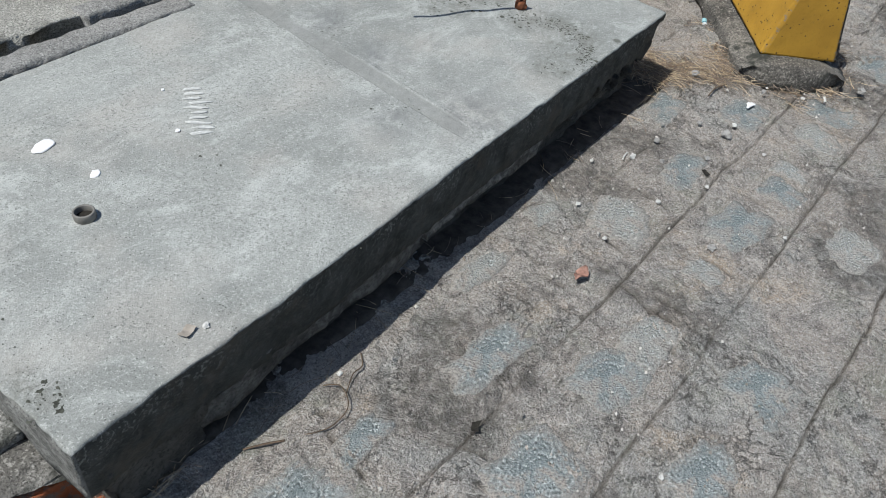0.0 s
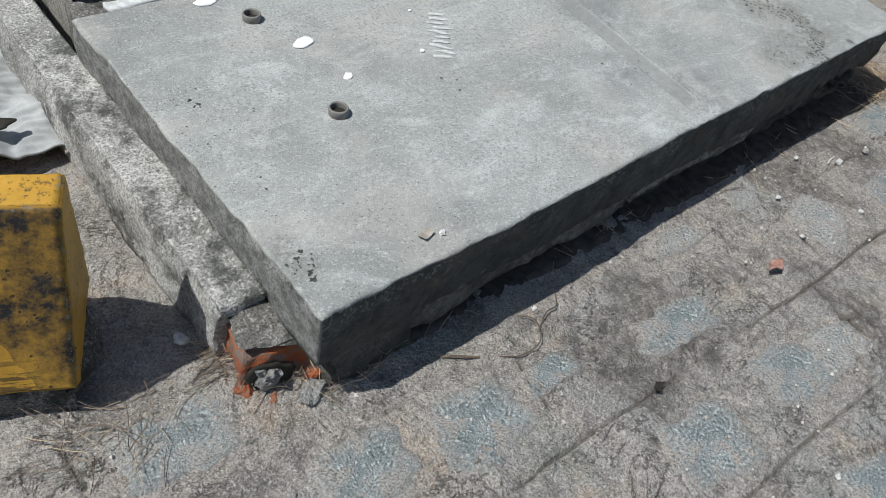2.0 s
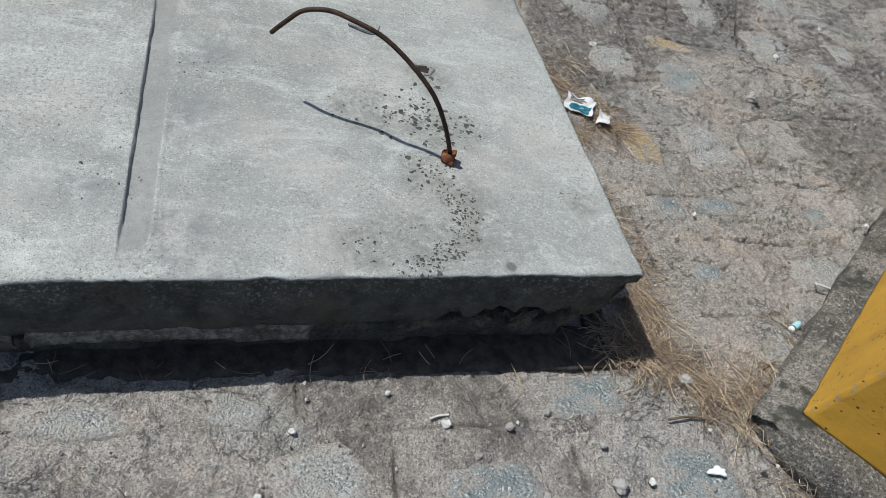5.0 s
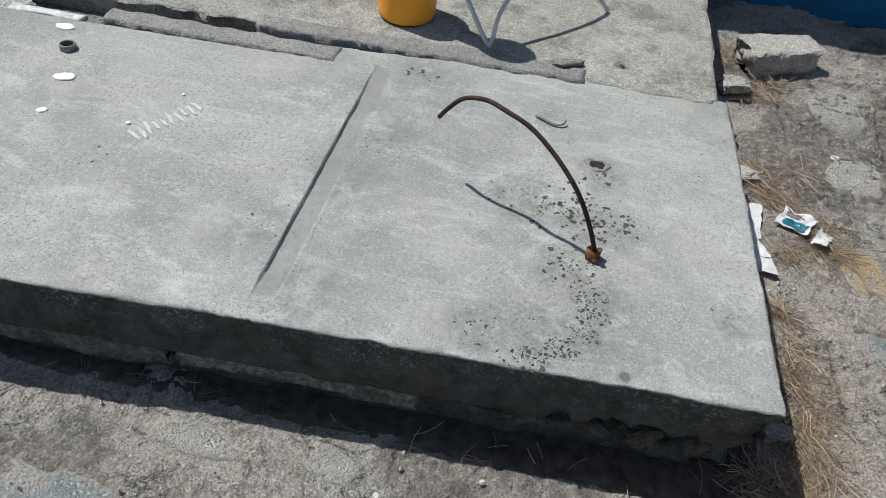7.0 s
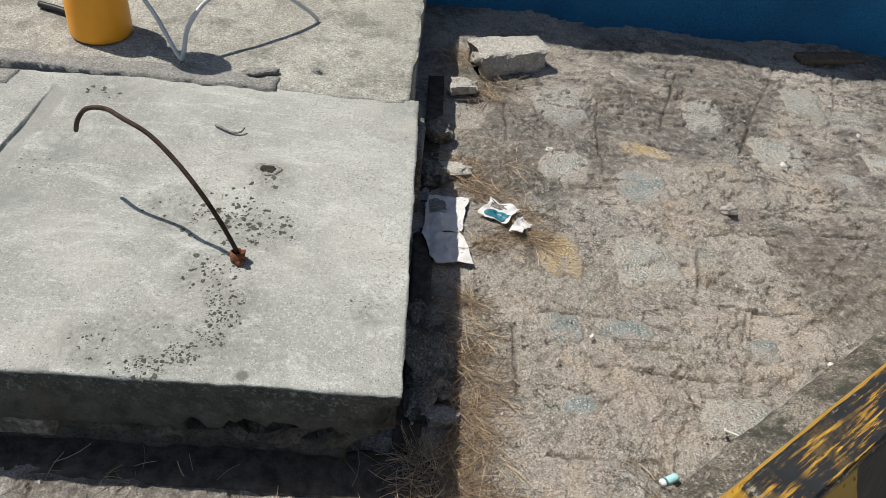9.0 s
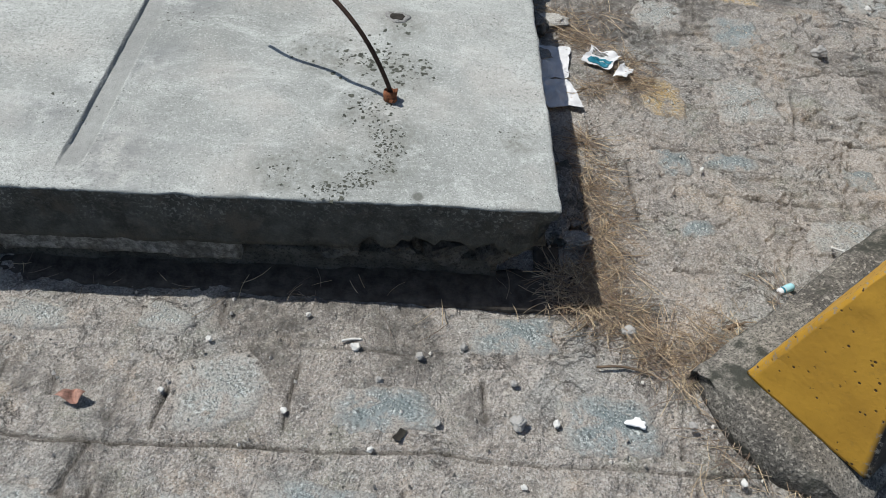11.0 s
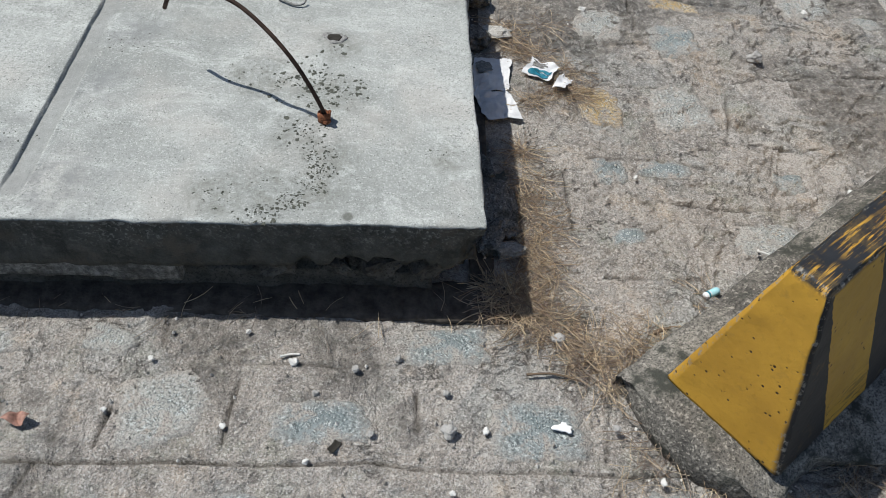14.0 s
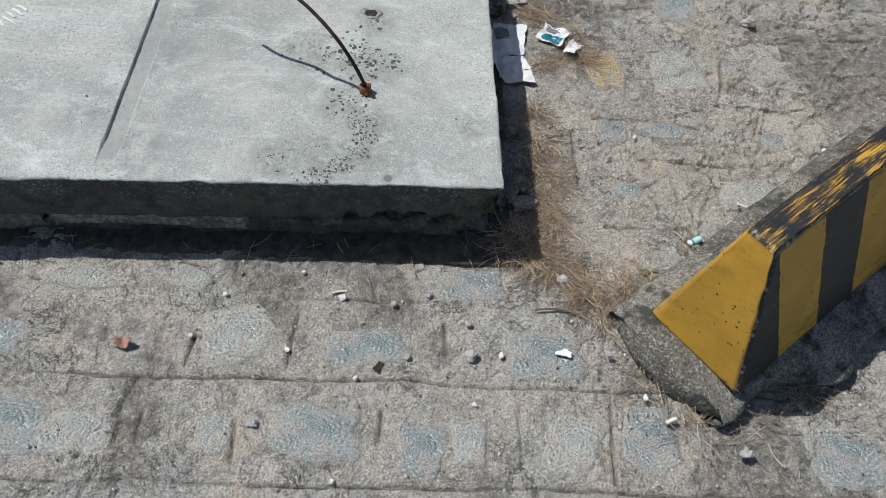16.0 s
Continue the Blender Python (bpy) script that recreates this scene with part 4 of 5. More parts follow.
needle_stuff("dry_roots", "thin dry roots and straw at the broken kerb end",
             ((-2.03, 0.06, 0.07, 1.0), (-2.07, 0.1, 0.06, 0.8), (-1.95, -0.02, 0.06, 0.7), (-2.0, -0.0, 0.06, 0.8), (-1.85, -0.04, 0.05, 0.3), (-2.26, 0.06, 0.07, 0.5), (-2.37, 0.08, 0.06, 0.4)), 330, 11, 0.05)
needle_stuff("dry_roots", "fine dry roots and straw along the slab's foot", tuple((-1.75 + i * 0.14, -0.03 - 0.012 * (i % 3), 0.05, 0.3 + 0.5 * (i % 4 == 1)) for i in range(13)), 80, 17, 0.006)

def stone(name, x, y, size, turn, seed, material, label, category="stone", group="", z=0.0, n=8, flat=0.42, rough=0.42):
    return lying(name, rock(name, size, seed, material, flat, n, rough), x, y, z - 0.003, turn, label, category, group)


# ---- broken brick under the kerb's end ----
brick = tagged(new("broken_brick"), "broken hollow orange brick stuffed with mortar", "brick")
brick.matrix_world = pose(-2.002, 0.052, -0.004, 0, 0, -12)


def brick_warp(u, v, w):
    x, y, z = (u - 0.5) * 0.15, -0.05 + v * 0.1, w * 0.098
    p = Vector((x, y, z))
    return (x + 0.008 * fbm(p, 22.0, 3), y + 0.01 * fbm(p + Vector((4, 0, 0)), 20.0, 3) + 0.012 * w, z + 0.006 * fbm(p, 17.0, 3))


part("shell", block("shell", steps(14), steps(8), steps(10), brick_warp, BRICK), brick)
# the shell is solid; a dark patch paints the shade inside it
hollow = part("hollow", splat("hollow", 0.042, 0.034, 2.0, DARK, 0.004, 0.3), brick, "dark patch painted as the brick's broken hollow")
hollow.matrix_basis = pose(-0.026, -0.05, 0.044, 84, 0, 0)
core = part("core", rock("core", (0.05, 0.035, 0.062), 3.0, PATCH, 0.3, 9, 0.55), brick, "grey mortar lump in the brick's hollow")
core.matrix_basis = pose(-0.034, -0.046, 0.012, 8, 12, 14)
bed = part("bed", rock("bed", (0.14, 0.1, 0.03), 6.0, BASE, 0.75, 9, 0.3), brick, "flaking mortar layer on the brick")
bed.matrix_basis = pose(0.0, 0.008, 0.093, 6, 3, 0)
for i, (x, y, z, sx) in enumerate(((0.055, -0.05, 0.0, 0.05), (0.02, -0.066, 0.0, 0.035), (-0.07, -0.05, 0.0, 0.04), (0.075, -0.02, 0.0, 0.04), (-0.03, -0.075, 0.0, 0.03))):
    part("fragment", rock("fragment", (sx, sx * 0.7, sx * 0.6), 60.0 + i, (BRICK, GROUND)[i % 2], 0.3, 6, 0.5), brick, "broken crumb").matrix_basis = pose(x, y, z - 0.003, 0, 0, i * 70)
stone("mortar_lump", -1.985, -0.045, (0.06, 0.04, 0.03), 35, 73.0, PATCH, "small mortar lump fallen from the kerb's end", "mortar", "", 0.0, 8, 0.4, 0.45)
mortar("kerb_mound", -2.13, -1.9, -0.07, 0.06, -0.02, 0.008, 15.0, GROUND, "crumbled mortar spilling from the kerb's end", "mortar")

# near-black soil colour that also deepens the shade at the slab's foot
SOIL_SHADE = plain("soil_and_shade", (0.07, 0.06, 0.05), 1.0, 0, 0.45, 35.0, 0.9)
mortar("soil_strip", -1.8, 0.1, -0.05, 0.06, -0.02, 0.005, 21.0, SOIL_SHADE, "soil and roots along the slab's foot, darkened for its shade", "soil")
# only shade lies along this side; the strip paints it dark
mortar("soil_strip", 0.0, 0.055, 0.02, 1.6, -0.02, 0.002, 24.0, SOIL_SHADE, "dark strip painted as shade along the slab's side", "soil")

# ---- loose rubble along the slab's side ----
def broken_block(u, v, w):
    """A broken slab piece: flat top, upright split faces, chipped corners."""
    p = Vector((u, v, w))
    x, y, z = (u - 0.5) * 0.26, (v - 0.5) * (0.15 - 0.03 * u), w * 0.092
    if u in (0.0, 1.0):
        x += 0.02 * fbm(p, 2.6, 3) + 0.006 * fbm(p, 9.0, 2) + (0.022 * (1 - w) if u == 0 else 0.0)
    if v in (0.0, 1.0):
        y += 0.012 * fbm(p + Vector((3, 0, 0)), 2.8, 3) + 0.005 * fbm(p, 9.0, 2)
    if w == 1.0:
        z += 0.003 * fbm(p, 6.0, 3)
        if u in (0.0, 1.0) or v in (0.0, 1.0):
            z -= 0.004 + 0.006 * max(0.0, fbm(p, 5.0, 2))
    return (x, y, z)


lying("concrete_lump", block("concrete_lump", steps(22), steps(14), steps(8), broken_block, RUBBLE, False), 0.27, 1.72, -0.004, 20, "pale broken concrete block on the paving", "rubble", "rubble")
stone("rubble_piece", 0.115, 1.5, (0.1, 0.08, 0.05), 10, 5.0, RUBBLE, "sandy broken concrete piece beside the slab", "rubble", "rubble")
stone("rubble_piece", 0.045, 1.2, (0.08, 0.09, 0.06), 40, 6.0, BASE, "dark broken stone beside the slab", "rubble", "rubble")
stone("rubble_piece", 0.035, 1.0, (0.08, 0.1, 0.05), 15, 7.0, BASE, "dark broken stone beside the slab", "rubble", "rubble")
stone("rubble_piece", 0.095, 1.035, (0.11, 0.06, 0.03), 8, 8.0, RUBBLE, "flat pale mortar flake beside the slab", "rubble", "rubble")
stone("rubble_piece", 0.055, 0.3, (0.11, 0.2, 0.05), 8, 9.0, BASE, "flat dark broken slab piece against the slab", "rubble", "rubble", 0, 10, 0.6, 0.35)
stone("rubble_piece", 0.045, 0.19, (0.06, 0.1, 0.04), -12, 10.0, BASE, "dark broken stone beside the slab", "rubble", "rubble")
stone("rubble_piece", 0.1, 0.155, (0.08, 0.04, 0.03), 12, 11.0, PATCH, "small grey mortar flake beside the slab", "rubble", "rubble")
stone("rubble_piece", 0.03, 0.4, (0.05, 0.09, 0.06), 12, 12.0, BASE, "dark broken stone beside the slab", "rubble", "rubble")
stone("mortar_flake", -0.45, 1.035, (0.085, 0.035, 0.018), 18, 13.0, PATCH, "flat grey mortar flake on the older slab", "mortar flake", "", 0.257)
stone("mortar_flake", -0.31, 1.09, (0.03, 0.02, 0.014), -30, 14.0, PATCH, "small grey mortar crumb on the older slab", "mortar flake", "", 0.252)

# pebbles that catch the light on the paving
PEBBLE_G = plain("grey_pebble", (0.33, 0.32, 0.3), 0.85, 0, 0.25, 50.0, 0.5)
PEBBLE_W = plain("white_pebble", (0.6, 0.59, 0.555), 0.85, 0, 0.2, 50.0, 0.4)
for i, (x, y, r, tone) in enumerate((
        (0.185, -0.095, 0.032, 0), (0.368, -0.292, 0.028, 1), (0.019, -0.313, 0.016, 1), (-0.054, -0.318, 0.032, 0), (-0.059, -0.231, 0.018, 0), (-0.159, -0.153, 0.016, 0),
        (-0.247, -0.18, 0.017, 0), (-0.323, -0.239, 0.014, 0), (-0.375, -0.169, 0.02, 1), (-0.328, -0.386, 0.012, 1), (-0.495, -0.317, 0.014, 1), (-0.729, -0.288, 0.012, 1),
        (-0.479, -0.096, 0.012, 1), (-0.208, -0.327, 0.016, 0), (0.284, -0.301, 0.018, 0))):
    stone("pebble", x, y, (r, r * 0.85, r * 0.75), i * 47, 20.0 + i, (PEBBLE_G, PEBBLE_W)[tone], ("small round grey pebble on the paving", "small white pebble on the paving")[tone], "pebble", "pebbles", 0.003, 6, 0.05, 0.4)
for i, (x, y, r, tone) in enumerate((
        (-0.553, -0.504, 0.024, 0), (-0.361, -0.63, 0.012, 1), (-0.048, -0.44, 0.012, 1), (0.575, -0.539, 0.032, 0), (0.445, 0.429, 0.013, 1), (0.394, 1.203, 0.024, 1),
        (0.906, 0.979, 0.05, 0), (1.02, 0.41, 0.018, 1), (-2.128, 0.172, 0.03, 1), (-1.916, -0.09, 0.01, 1), (-1.228, -0.716, 0.012, 1), (-0.666, -0.169, 0.014, 1), (-1.487, -0.11, 0.014, 1),
        (-1.705, -0.004, 0.013, 1), (1.16, 1.26, 0.022, 1), (1.37, 1.78, 0.02, 1), (1.5, 1.5, 0.018, 1), (0.47, -0.09, 0.018, 1), (0.41, -0.37, 0.016, 1), (0.36, -0.41, 0.015, 1))):
    z = TOP + 0.001 if i == 13 else 0.003
    stone("pebble", x, y, (r, r * 0.8, r * 0.55), i * 61, 50.0 + i, (PEBBLE_G, PEBBLE_W)[tone], ("small round grey pebble on the paving", "small white chip lying on the paving")[tone], "pebble", "pebbles", z, 6, 0.1, 0.5)
lying("paint_splash", splat("paint_splash", 0.019, 0.012, 9.4, WHITE, 0.003, 0.6), 0.177, -0.3, 0.004, -12, "white paint splash on the paving", "paint splash", "paint splashes")


def crumbs(name, label, count, seed, area):
    """Grit too small to pick apart."""
    rnd = random.Random(seed)
    verts, faces = [], []
    x0, x1, y0, y1 = area
    for _ in range(count):
        x, y, r = rnd.uniform(x0, x1), rnd.uniform(y0, y1), 0.0012 + 0.0042 * rnd.random() ** 3
        if -2.1 < x < 0.02 and -0.03 < y:
            continue
        b = len(verts)
        a = rnd.uniform(0, 6.28)
        for k in range(4):
            rr = r * rnd.uniform(0.7, 1.2)
            verts.append((x + rr * math.cos(a + k * 1.571), y + rr * math.sin(a + k * 1.571), 0.001))
        verts.append((x + r * rnd.uniform(-0.3, 0.3), y + r * rnd.uniform(-0.3, 0.3), 0.003 + r * 0.9))
        faces += [(b + k, b + (k + 1) % 4, b + 4) for k in range(4)]
    k = Mat(name, 0.9)
    g = k.t.nodes.new("ShaderNodeNewGeometry").outputs["Random Per Island"]
    m = k.done(k.mix(g, (0.16, 0.145, 0.125), (0.62, 0.59, 0.54)))
    return tagged(new(name, mesh_of(name, verts, faces, m, False)), label, "grit", kind="stuff")


crumbs("grit", "loose sand and grit strewn over the paving", 5200, 4, (-2.7, 1.8, -1.2, 2.15))
crumbs("grit", "pale grit gathered beside the slab and barrier", 420, 6, (0.1, 0.5, -0.5, 0.6))
crumbs("grit", "pale grit and chips along the slab's shaded side", 380, 9, (0.12, 0.2, -0.1, 0.62))

# ---- litter ----
def crumpled(name, outline, fold, material, lift, seed):
    """A thin creased sheet with a real thickness: outline corners in order."""
    n = 14
    a, b, c, d = [Vector((*p, 0)) for p in outline]

    def warp(u, v, w):
        p = (a * (1 - u) + b * u) * (1 - v) + (d * (1 - u) + c * u) * v
        ragged = 0.008 if u in (0.0, 1.0) or v in (0.0, 1.0) else 0.0
        p.x += ragged * fbm(p + Vector((seed, 0, 0)), 30.0, 3)
        p.y += ragged * fbm(p + Vector((0, seed, 0)), 30.0, 3)
        z = lift + fold * abs(fbm(p + Vector((seed, 0, 0)), 9.0, 3)) + fold * 0.5 * abs(fbm(p, 25.0, 2))
        return (p.x, p.y, z + w * 0.0012)

    return block(name, steps(n), steps(n), steps(1), warp, material, False)


PAPER = plain("soiled_white_paper", (0.6, 0.6, 0.6), 0.85, 0, 0.12, 25.0, 0.3)
TEAL = plain("teal_print", (0.02, 0.16, 0.22), 0.5, 0, 0.3, 40.0, 0.2)
CARD = plain("weathered_grey_cardboard", (0.4, 0.41, 0.4), 0.9, 0, 0.2, 18.0, 0.4)
KRAFT = plain("torn_brown_cardboard", (0.36, 0.32, 0.27), 0.9, 0, 0.3, 25.0, 0.5)
scrap = tagged(new("paper_scrap"), "torn creased white paper half under the slab", "paper")
part("sheet", crumpled("sheet", ((0.062, 0.626), (0.162, 0.64), (0.125, 0.76), (0.022, 0.735)), 0.014, PAPER, 0.006, 2.0), scrap)
flap = part("flap", crumpled("flap", ((0.024, 0.735), (0.125, 0.755), (0.142, 0.9), (0.03, 0.9)), 0.016, PAPER, 0.008, 5.0), scrap)
part("stain", crumpled("stain", ((0.035, 0.81), (0.085, 0.815), (0.075, 0.86), (0.035, 0.855)), 0.012, PATCH, 0.026, 7.0), flap, "dark grey patch on the paper")
pack = tagged(new("crushed_packet"), "crushed white and teal paper packet on straw", "packet")
pack.matrix_world = pose(0.222, 0.84, 0.0, 0, 0, -28)
panel = part("panel", crumpled("panel", ((-0.045, -0.03), (0.045, -0.03), (0.045, 0.045), (-0.045, 0.045)), 0.02, PAPER, 0.014, 9.0), pack)
part("print", crumpled("print", ((-0.028, -0.024), (0.03, -0.026), (0.03, -0.008), (-0.028, -0.01)), 0.02, TEAL, 0.0165, 9.0), panel, "teal printed band")
part("print", crumpled("print", ((-0.024, -0.005), (0.036, -0.004), (0.036, 0.008), (-0.024, 0.006)), 0.02, TEAL, 0.0165, 9.0), panel, "teal printed band")
for i in range(4):
    part("text_bar", crumpled("text_bar", ((-0.034, 0.018 + i * 0.006), (0.005 + 0.006 * (i % 2), 0.018 + i * 0.006), (0.005 + 0.006 * (i % 2), 0.0205 + i * 0.006), (-0.034, 0.0205 + i * 0.006)), 0.02, PATCH, 0.0165, 9.0), panel, "unreadable grey printed line")
part("lining", crumpled("lining", ((0.06, -0.05), (0.095, -0.04), (0.1, 0.02), (0.065, 0.03)), 0.03, PAPER, 0.008, 12.0), pack, "torn foil lining")

CAP = plain("pale_blue_plastic", (0.35, 0.62, 0.66), 0.45, 0, 0.1, 30.0, 0.1)
capsule = tagged(new("plastic_capsule"), "small pale blue and white plastic capsule lying on grit", "capsule")
capsule.matrix_world = pose(0.558, 0.05, 0.0095, 90, 0, 118)
part("tube", lathe("tube", ((0.0, -0.022), (0.007, -0.021), (0.0085, -0.018), (0.0085, 0.006), (0.007, 0.007), (0.007, 0.0)), PAPER, 16), capsule)
part("cap", lathe("cap", ((0.0088, -0.005), (0.0092, 0.004), (0.0092, 0.016), (0.007, 0.021), (0.0, 0.022)), CAP, 16), capsule, "pale blue cap")
part("band", lathe("band", ((0.0086, -0.013), (0.009, -0.0125), (0.009, -0.008), (0.0086, -0.0075)), TEAL, 16), capsule, "teal ring")
lying("paper_stick", tube("paper_stick", ((-0.026, 0, 0.006), (0.0, 0.001, 0.0065), (0.026, 0, 0.006)), 0.0028, PEBBLE_W, 8), 0.73, 0.178, 0.0, -24, "thin white paper stick on the paving", "stick")
lying("cigarette_end", tube("cigarette_end", ((-0.014, 0, 0.006), (0.0, 0.0005, 0.006), (0.014, 0, 0.006)), 0.0052, PEBBLE_W, 10), 0.412, -0.467, 0.0, 25, "white cigarette end on the paving", "cigarette end")
lying("paper_stick", tube("paper_stick", ((-0.02, 0, 0.004), (0.0, 0.002, 0.005), (0.02, 0, 0.004)), 0.0026, PEBBLE_W, 8), -0.385, -0.152, 0.0, 10, "short white splinter on the paving", "stick")
LEAF = plain("dry_red_brown_leaf", (0.3, 0.17, 0.13), 0.8, 0, 0.5, 60.0, 0.4)
leaf = crumpled("dry_leaf", ((-0.028, -0.006), (0.004, -0.02), (0.028, 0.004), (0.002, 0.018)), 0.024, LEAF, 0.002, 4.0)
lying("dry_leaf", leaf, -0.885, -0.313, 0.0, 0, "curled reddish brown dry leaf on the paving", "leaf")
lying("dry_leaf", crumpled("dry_leaf", ((-0.01, -0.006), (0.012, -0.006), (0.01, 0.008), (-0.008, 0.006)), 0.012, DARK, 0.003, 8.0), -1.394, -0.389, 0.0, 40, "small blackened dry leaf on the paving", "leaf")
lying("dry_leaf", crumpled("dry_leaf", ((-0.012, -0.006), (0.014, -0.008), (0.012, 0.006), (-0.008, 0.008)), 0.006, KRAFT, 0.002, 3.0), -1.735, 0.006, TOP, 20, "small brown dry leaf on the slab", "leaf")
lying("dry_leaf", crumpled("dry_leaf", ((-0.012, -0.008), (0.01, -0.006), (0.012, 0.008), (-0.008, 0.008)), 0.01, DARK, 0.003, 5.0), -0.276, -0.356, 0.0, 60, "small blackened dry leaf on the paving", "leaf")
TWIG_M = plain("dry_twig_bark", (0.13, 0.095, 0.065), 0.9, 0, 0.35, 60.0, 0.4)
lying("root_loop", tube("root_loop", ((-0.07, -0.02, 0.004), (-0.02, -0.035, 0.006), (0.03, -0.02, 0.01), (0.045, 0.025, 0.014), (0.02, 0.05, 0.008)), 0.0013, TWIG_M, 5), -1.56, -0.155, 0.0, -10, "thin curled dry root on the paving", "root")
lying("root_loop", tube("root_loop", ((-0.05, 0.0, 0.004), (0.0, 0.008, 0.008), (0.03, 0.0, 0.006), (0.06, 0.016, 0.004)), 0.0013, TWIG_M, 5), -1.47, -0.14, 0.0, 20, "thin curled dry root on the paving", "root")
lying("twig", tube("twig", ((-0.055, 0.0, 0.006), (0.0, 0.006, 0.009), (0.06, -0.003, 0.006)), 0.003, TWIG_M, 6, 0.6), 0.165, -0.185, 0.0, -4, "thin dry brown twig on the paving", "twig")
lying("twig", tube("twig", ((-0.04, 0.0, 0.008), (0.0, 0.006, 0.012), (0.03, 0.0, 0.008)), 0.006, TWIG_M, 7, 0.8), 0.44, -0.06, 0.0, 8, "short dry brown twig beside the footing", "twig")
lying("twig", tube("twig", ((-0.008, 0.03, 0.004), (0.0, 0.0, 0.006), (0.004, -0.03, 0.005)), 0.003, TWIG_M, 6, 1.5), -2.0, -0.115, 0.0, 10, "short dark dry twig on the paving", "twig")
lying("twig", tube("twig", ((-0.03, 0.02, 0.004), (0.0, 0.0, 0.009), (0.035, -0.02, 0.004)), 0.0022, TWIG_M, 6), -1.7, -0.125, 0.0, 0, "short dark dry twig on the paving", "twig")


def plank_warp(u, v, w):
    p = Vector((u, v, w))
    return ((u - 0.5) * 0.3 + 0.01 * fbm(p, 6.0, 2) * (v - 0.5), (v - 0.5) * 0.07 + 0.006 * fbm(p + Vector((2, 0, 0)), 5.0, 3), w * 0.022 + 0.003 * fbm(p, 8.0, 3))


lying("wood_plank", block("wood_plank", steps(20), steps(6), steps(2), plank_warp, TWIG_M), 1.6, 2.07, 0.0, 12, "short weathered dark wooden board on the paving", "board")


# weathered corrugated cardboard lying by the kerb
def card_warp(u, v, w):
    x, y = -2.56 + u * 0.445, 0.715 + v * 0.75
    p = Vector((x, y, 0))
    x -= 0.012 * v + 0.02 * abs(fbm(p, 9.0, 3)) * (u > 0.98)
    y += 0.012 * fbm(p + Vector((3, 0, 0)), 8.0, 3) * (v < 0.02) + 0.03 * (1 - u)
    z = 0.035 + 0.05 * abs(fbm(p + Vector((1, 5, 0)), 6.5, 3)) + 0.0035 * math.sin(y * 300 + 3 * fbm(p, 4.0, 2)) * (0.25 + 0.5 * (u > 0.8))
    z -= 0.03 * max(0.0, (u - 0.8) / 0.2) * (0.6 + 0.4 * math.sin(y * 21))
    return (x, y, max(0.006, z) + w * 0.006)


cardboard = tagged(new("cardboard_sheet"), "crumpled grey weathered corrugated cardboard beside the kerb", "cardboard")
part("face", block("face", steps(46), steps(150), steps(1), card_warp, CARD), cardboard)


def torn_warp(u, v, w):
    x, y = -2.125 + u * 0.02, 0.705 + v * 0.6
    p = Vector((x, y, 0))
    x += 0.012 * fbm(p, 12.0, 3) - 0.012 * v
    return (x, y, 0.008 + 0.012 * (1 - u) + 0.006 * math.sin(y * 340) + 0.01 * abs(fbm(p, 14.0, 2)) + w * 0.006)


part("torn_edge", block("torn_edge", steps(5), steps(190), steps(1), torn_warp, KRAFT), cardboard, "fluted brown torn edge")
part("tear", splat("tear", 0.05, 0.022, 3.0, DARK, 0.002, 0.35), cardboard, "dark tear").matrix_basis = pose(-2.245, 0.79, 0.085, 0, 0, -10)

# ---- yellow bottle with its clear hose, on the older slab ----
YELLOW = plain("orange_yellow_plastic", (0.88, 0.36, 0.028), 0.38, 0, 0.06, 6.0, 0.05)
BLACK = plain("black_plastic", (0.02, 0.02, 0.02), 0.45, 0, 0.2, 20.0, 0.1)
HOSE = plain("milky_clear_hose", (0.62, 0.64, 0.64), 0.25, 0, 0.05, 20.0, 0.05)
HOSE.node_tree.nodes["Principled BSDF"].inputs["Transmission Weight"].default_value = 0.35
bottle = tagged(new("spray_bottle"), "orange-yellow plastic bottle with a black neck on concrete", "bottle")
bottle.matrix_world = pose(-0.926, 1.172, 0.2535) @ Matrix.Diagonal((1.13, 1.13, 1.0, 1.0))
part("body", lathe("body", ((0.0, 0.003), (0.055, 0.002), (0.066, 0.0), (0.072, 0.006), (0.0735, 0.02), (0.0725, 0.1), (0.0725, 0.165), (0.0695, 0.176), (0.072, 0.184), (0.069, 0.2), (0.057, 0.212), (0.04, 0.218), (0.036, 0.228)), YELLOW, 56), bottle)
neck = part("neck", lathe("neck", ((0.038, 0.214), (0.04, 0.218), (0.04, 0.25), (0.034, 0.258), (0.032, 0.262), (0.03, 0.52), (0.0, 0.52)), BLACK, 40), bottle, "black screw neck")
part("pump_head", lathe("pump_head", ((0.0, 0.5), (0.03, 0.502), (0.052, 0.52), (0.058, 0.56), (0.052, 0.6), (0.03, 0.618), (0.0, 0.62)), BLACK, 40), neck, "black pump head")
hose = tagged(new("clear_hose"), "milky clear plastic hose looping from the bottle", "hose")
part("feed", tube("feed", ((-0.9, 1.172, 0.53), (-0.85, 1.15, 0.475), (-0.76, 1.125, 0.365), (-0.69, 1.07, 0.28), (-0.667, 1.052, 0.262)), 0.0062, HOSE, 12), hose)
part("loop", tube("loop", ((-0.668, 1.052, 0.262), (-0.662, 1.062, 0.29), (-0.655, 1.1, 0.34), (-0.62, 1.17, 0.385), (-0.55, 1.25, 0.398), (-0.46, 1.325, 0.36), (-0.39, 1.37, 0.3), (-0.355, 1.39, 0.259)), 0.0062, HOSE, 12), hose)
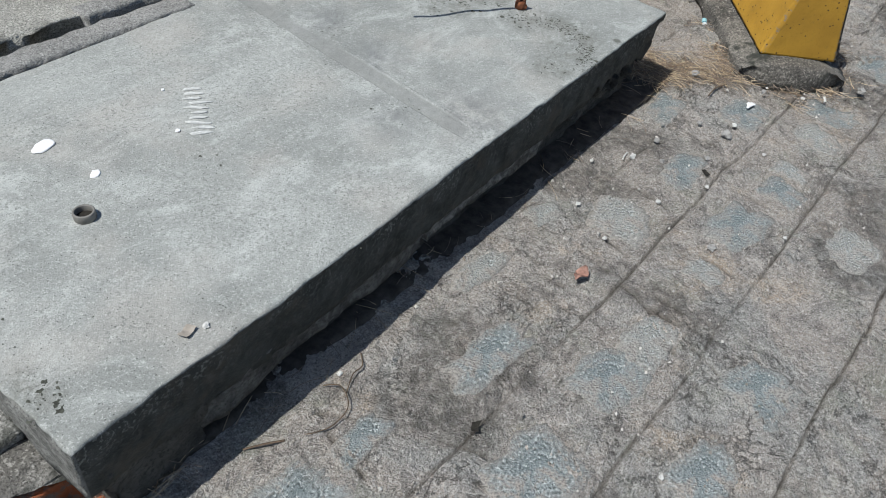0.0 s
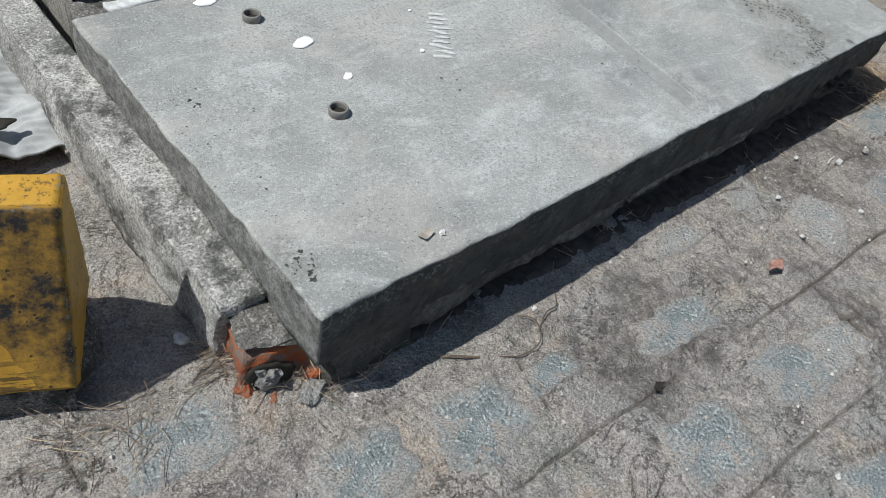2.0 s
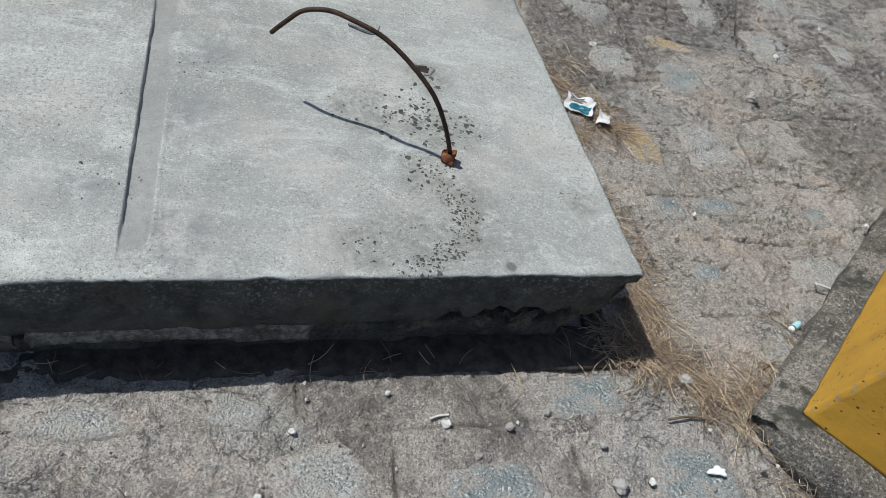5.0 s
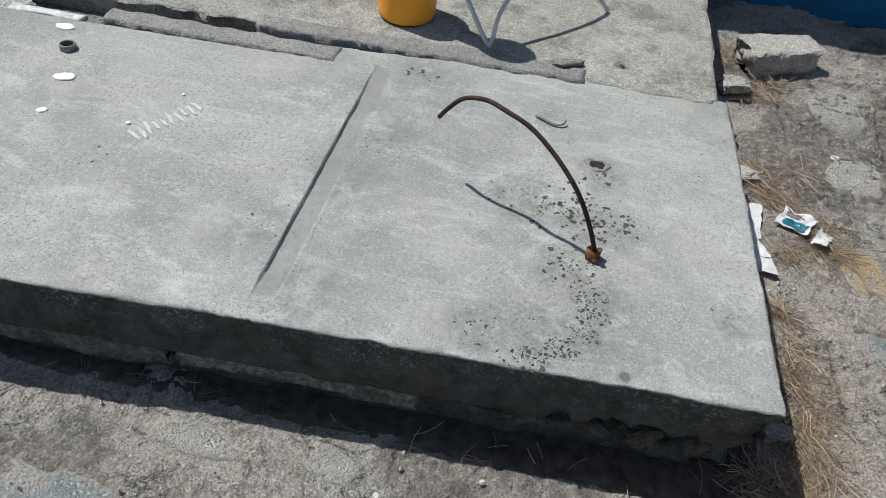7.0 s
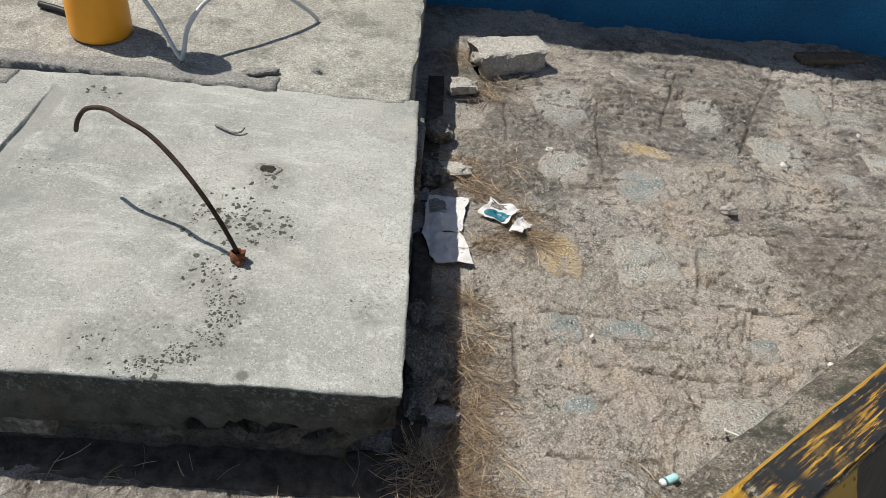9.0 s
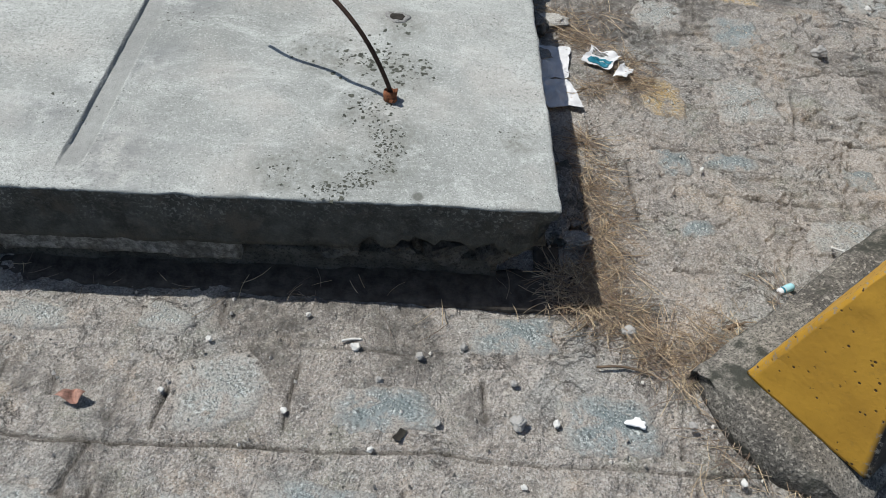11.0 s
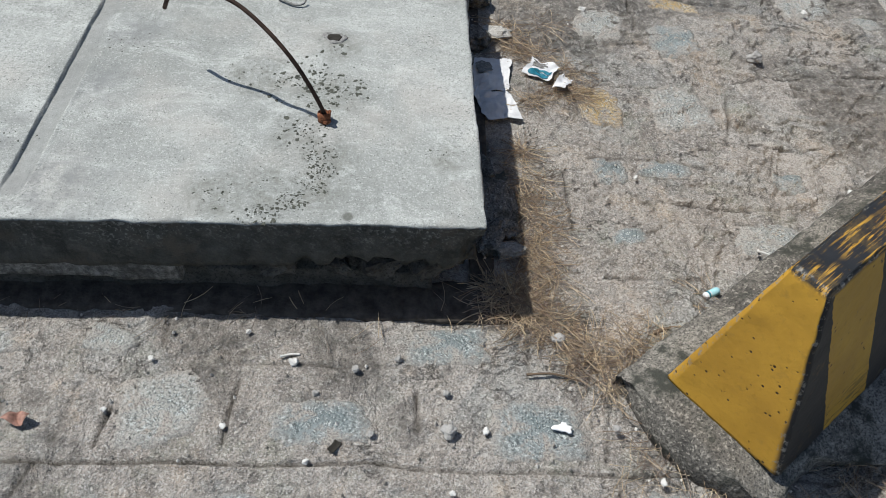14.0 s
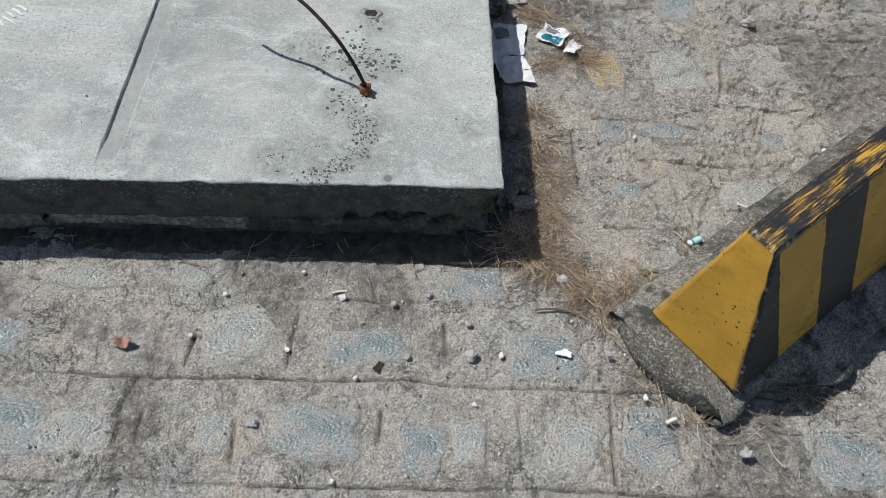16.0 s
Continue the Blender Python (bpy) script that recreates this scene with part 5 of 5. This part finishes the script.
lying("black_stick", tube("black_stick", ((-0.07, 0, 0.012), (0.0, 0.002, 0.013), (0.07, 0, 0.012)), 0.01, BLACK, 8), -1.075, 1.255, 0.252, -20, "short black plastic stick on the older slab", "stick")
stone("pebble", -0.264, 1.626, (0.03, 0.02, 0.008), 12, 80.0, PEBBLE_W, "small white chip on the older slab", "pebble", "pebbles", 0.254, 4, 0.4, 0.2)
stone("pebble", -0.337, 1.6, (0.02, 0.016, 0.012), 12, 81.0, BASE, "small dark stone on the older slab", "pebble", "pebbles", 0.254, 4, 0.4, 0.2)

# ---- setts let into the paving ----
def sett(x, y, w, d, material, seed, turn=0.0):
    """A worn stone nearly flush with the mortar round it, with a ragged outline."""
    sides, levels = 40, (1.06, 1.0, 0.93, 0.8, 0.62, 0.42, 0.2)
    verts, faces, ring = [], [], []
    c, s = math.cos(radians(turn)), math.sin(radians(turn))
    for f in levels:
        for i in range(sides):
            a = 2 * math.pi * i / sides
            ca, sa = math.cos(a), math.sin(a)
            r = f * min(0.3 + 0.7 / max(abs(ca), abs(sa)), 1.22) * (1 + 0.26 * fbm((ca * 0.8 + seed, sa * 0.8, seed), 1.5, 2) + 0.15 * fbm((ca + seed, sa, 3.0), 4.5, 3))
            px, py = w / 2 * r * ca, d / 2 * r * sa
            verts.append([px * c - py * s, px * s + py * c, 0.0])
            ring.append(1.0 if f > 0.95 else 0.8 if f > 0.9 else 0.45 if f > 0.7 else 0.15 if f > 0.5 else 0.0)
    verts.append([0.0, 0.0, 0.0])
    ring.append(0.0)
    P = np.array(verts)
    Z = ground_height(P[:, 0] + x, P[:, 1] + y)
    level = float(np.mean(Z))
    R = np.array(ring)
    flat = 0.5 * Z + 0.5 * level + 0.0012 * wave(P[:, 0] + seed, P[:, 1], 25.0, 7, 3)
    P[:, 2] = np.where(R >= 0.95, Z - 0.006, np.where(R > 0.7, Z + 0.0006, np.maximum(flat + 0.003, Z + 0.0008)))
    last = (len(levels) - 1) * sides
    for k in range(len(levels) - 1):
        for i in range(sides):
            n = (i + 1) % sides
            faces.append((k * sides + i, k * sides + n, (k + 1) * sides + n, (k + 1) * sides + i))
    faces += [(last + i, last + (i + 1) % sides, len(verts) - 1) for i in range(sides)]
    me = mesh_of("sett", P.tolist(), faces, material)
    floats(me, "rim", ring)
    ob = part("sett", me, ground)
    ob.matrix_basis = pose(x, y, 0.0)


BLUE_SETTS = ((-1.75, -0.25, 0.22, 0.17), (-1.98, -0.22, 0.19, 0.12), (-2.22, -0.01, 0.22, 0.14), (-1.38, -0.53, 0.2, 0.17), (-1.22, -0.30, 0.24, 0.10), (-1.09, -0.52, 0.19, 0.14), (-1.16, -0.78, 0.17, 0.12), (-1.56, -0.24, 0.15, 0.07),
              (-0.88, -0.78, 0.17, 0.16), (-0.30, -0.30, 0.2, 0.11), (-0.41, -0.52, 0.22, 0.14), (-0.17, -0.55, 0.12, 0.14), (-0.05, -0.11, 0.2, 0.1), (0.13, -0.31, 0.2, 0.14), (0.36, -0.51, 0.13, 0.18), (0.67, 1.05, 0.16, 0.15),
              (0.38, 0.46, 0.10, 0.10), (0.53, 0.47, 0.15, 0.07), (0.39, 0.22, 0.10, 0.06), (0.87, 0.45, 0.10, 0.08), (0.814, -0.534, 0.2, 0.15))
GREY_SETTS = ((-0.62, -0.28, 0.18, 0.16), (-0.76, -0.125, 0.11, 0.07), (-0.94, -0.53, 0.18, 0.11), (-1.04, -0.13, 0.2, 0.07), (-0.06, -0.53, 0.08, 0.12), (0.18, -0.53, 0.13, 0.17), (-0.25, -0.78, 0.17, 0.14), (-0.64, -0.53, 0.09, 0.1),
              (0.45, 1.50, 0.2, 0.25), (0.44, 1.13, 0.16, 0.18), (0.96, 1.55, 0.14, 0.18), (1.19, 1.36, 0.2, 0.2), (0.63, 0.73, 0.18, 0.2), (0.76, 0.24, 0.21, 0.12), (1.36, 1.69, 0.16, 0.22), (1.51, 1.35, 0.09, 0.15), (1.37, 1.23, 0.11, 0.09))
for i, (x, y, w, d) in enumerate(BLUE_SETTS):
    sett(x, y, w, d, GRANITE, 1.0 + i * 2.1, random.uniform(-9, 9))
for i, (x, y, w, d) in enumerate(GREY_SETTS):
    sett(x, y, w, d, PALE_STONE, 61.0 + i * 2.1, random.uniform(-12, 12))
sett(0.388, 0.727, 0.13, 0.2, OCHRE_STONE, 90.0, 6)
sett(0.71, 1.27, 0.18, 0.08, OCHRE_STONE, 93.0, -14)
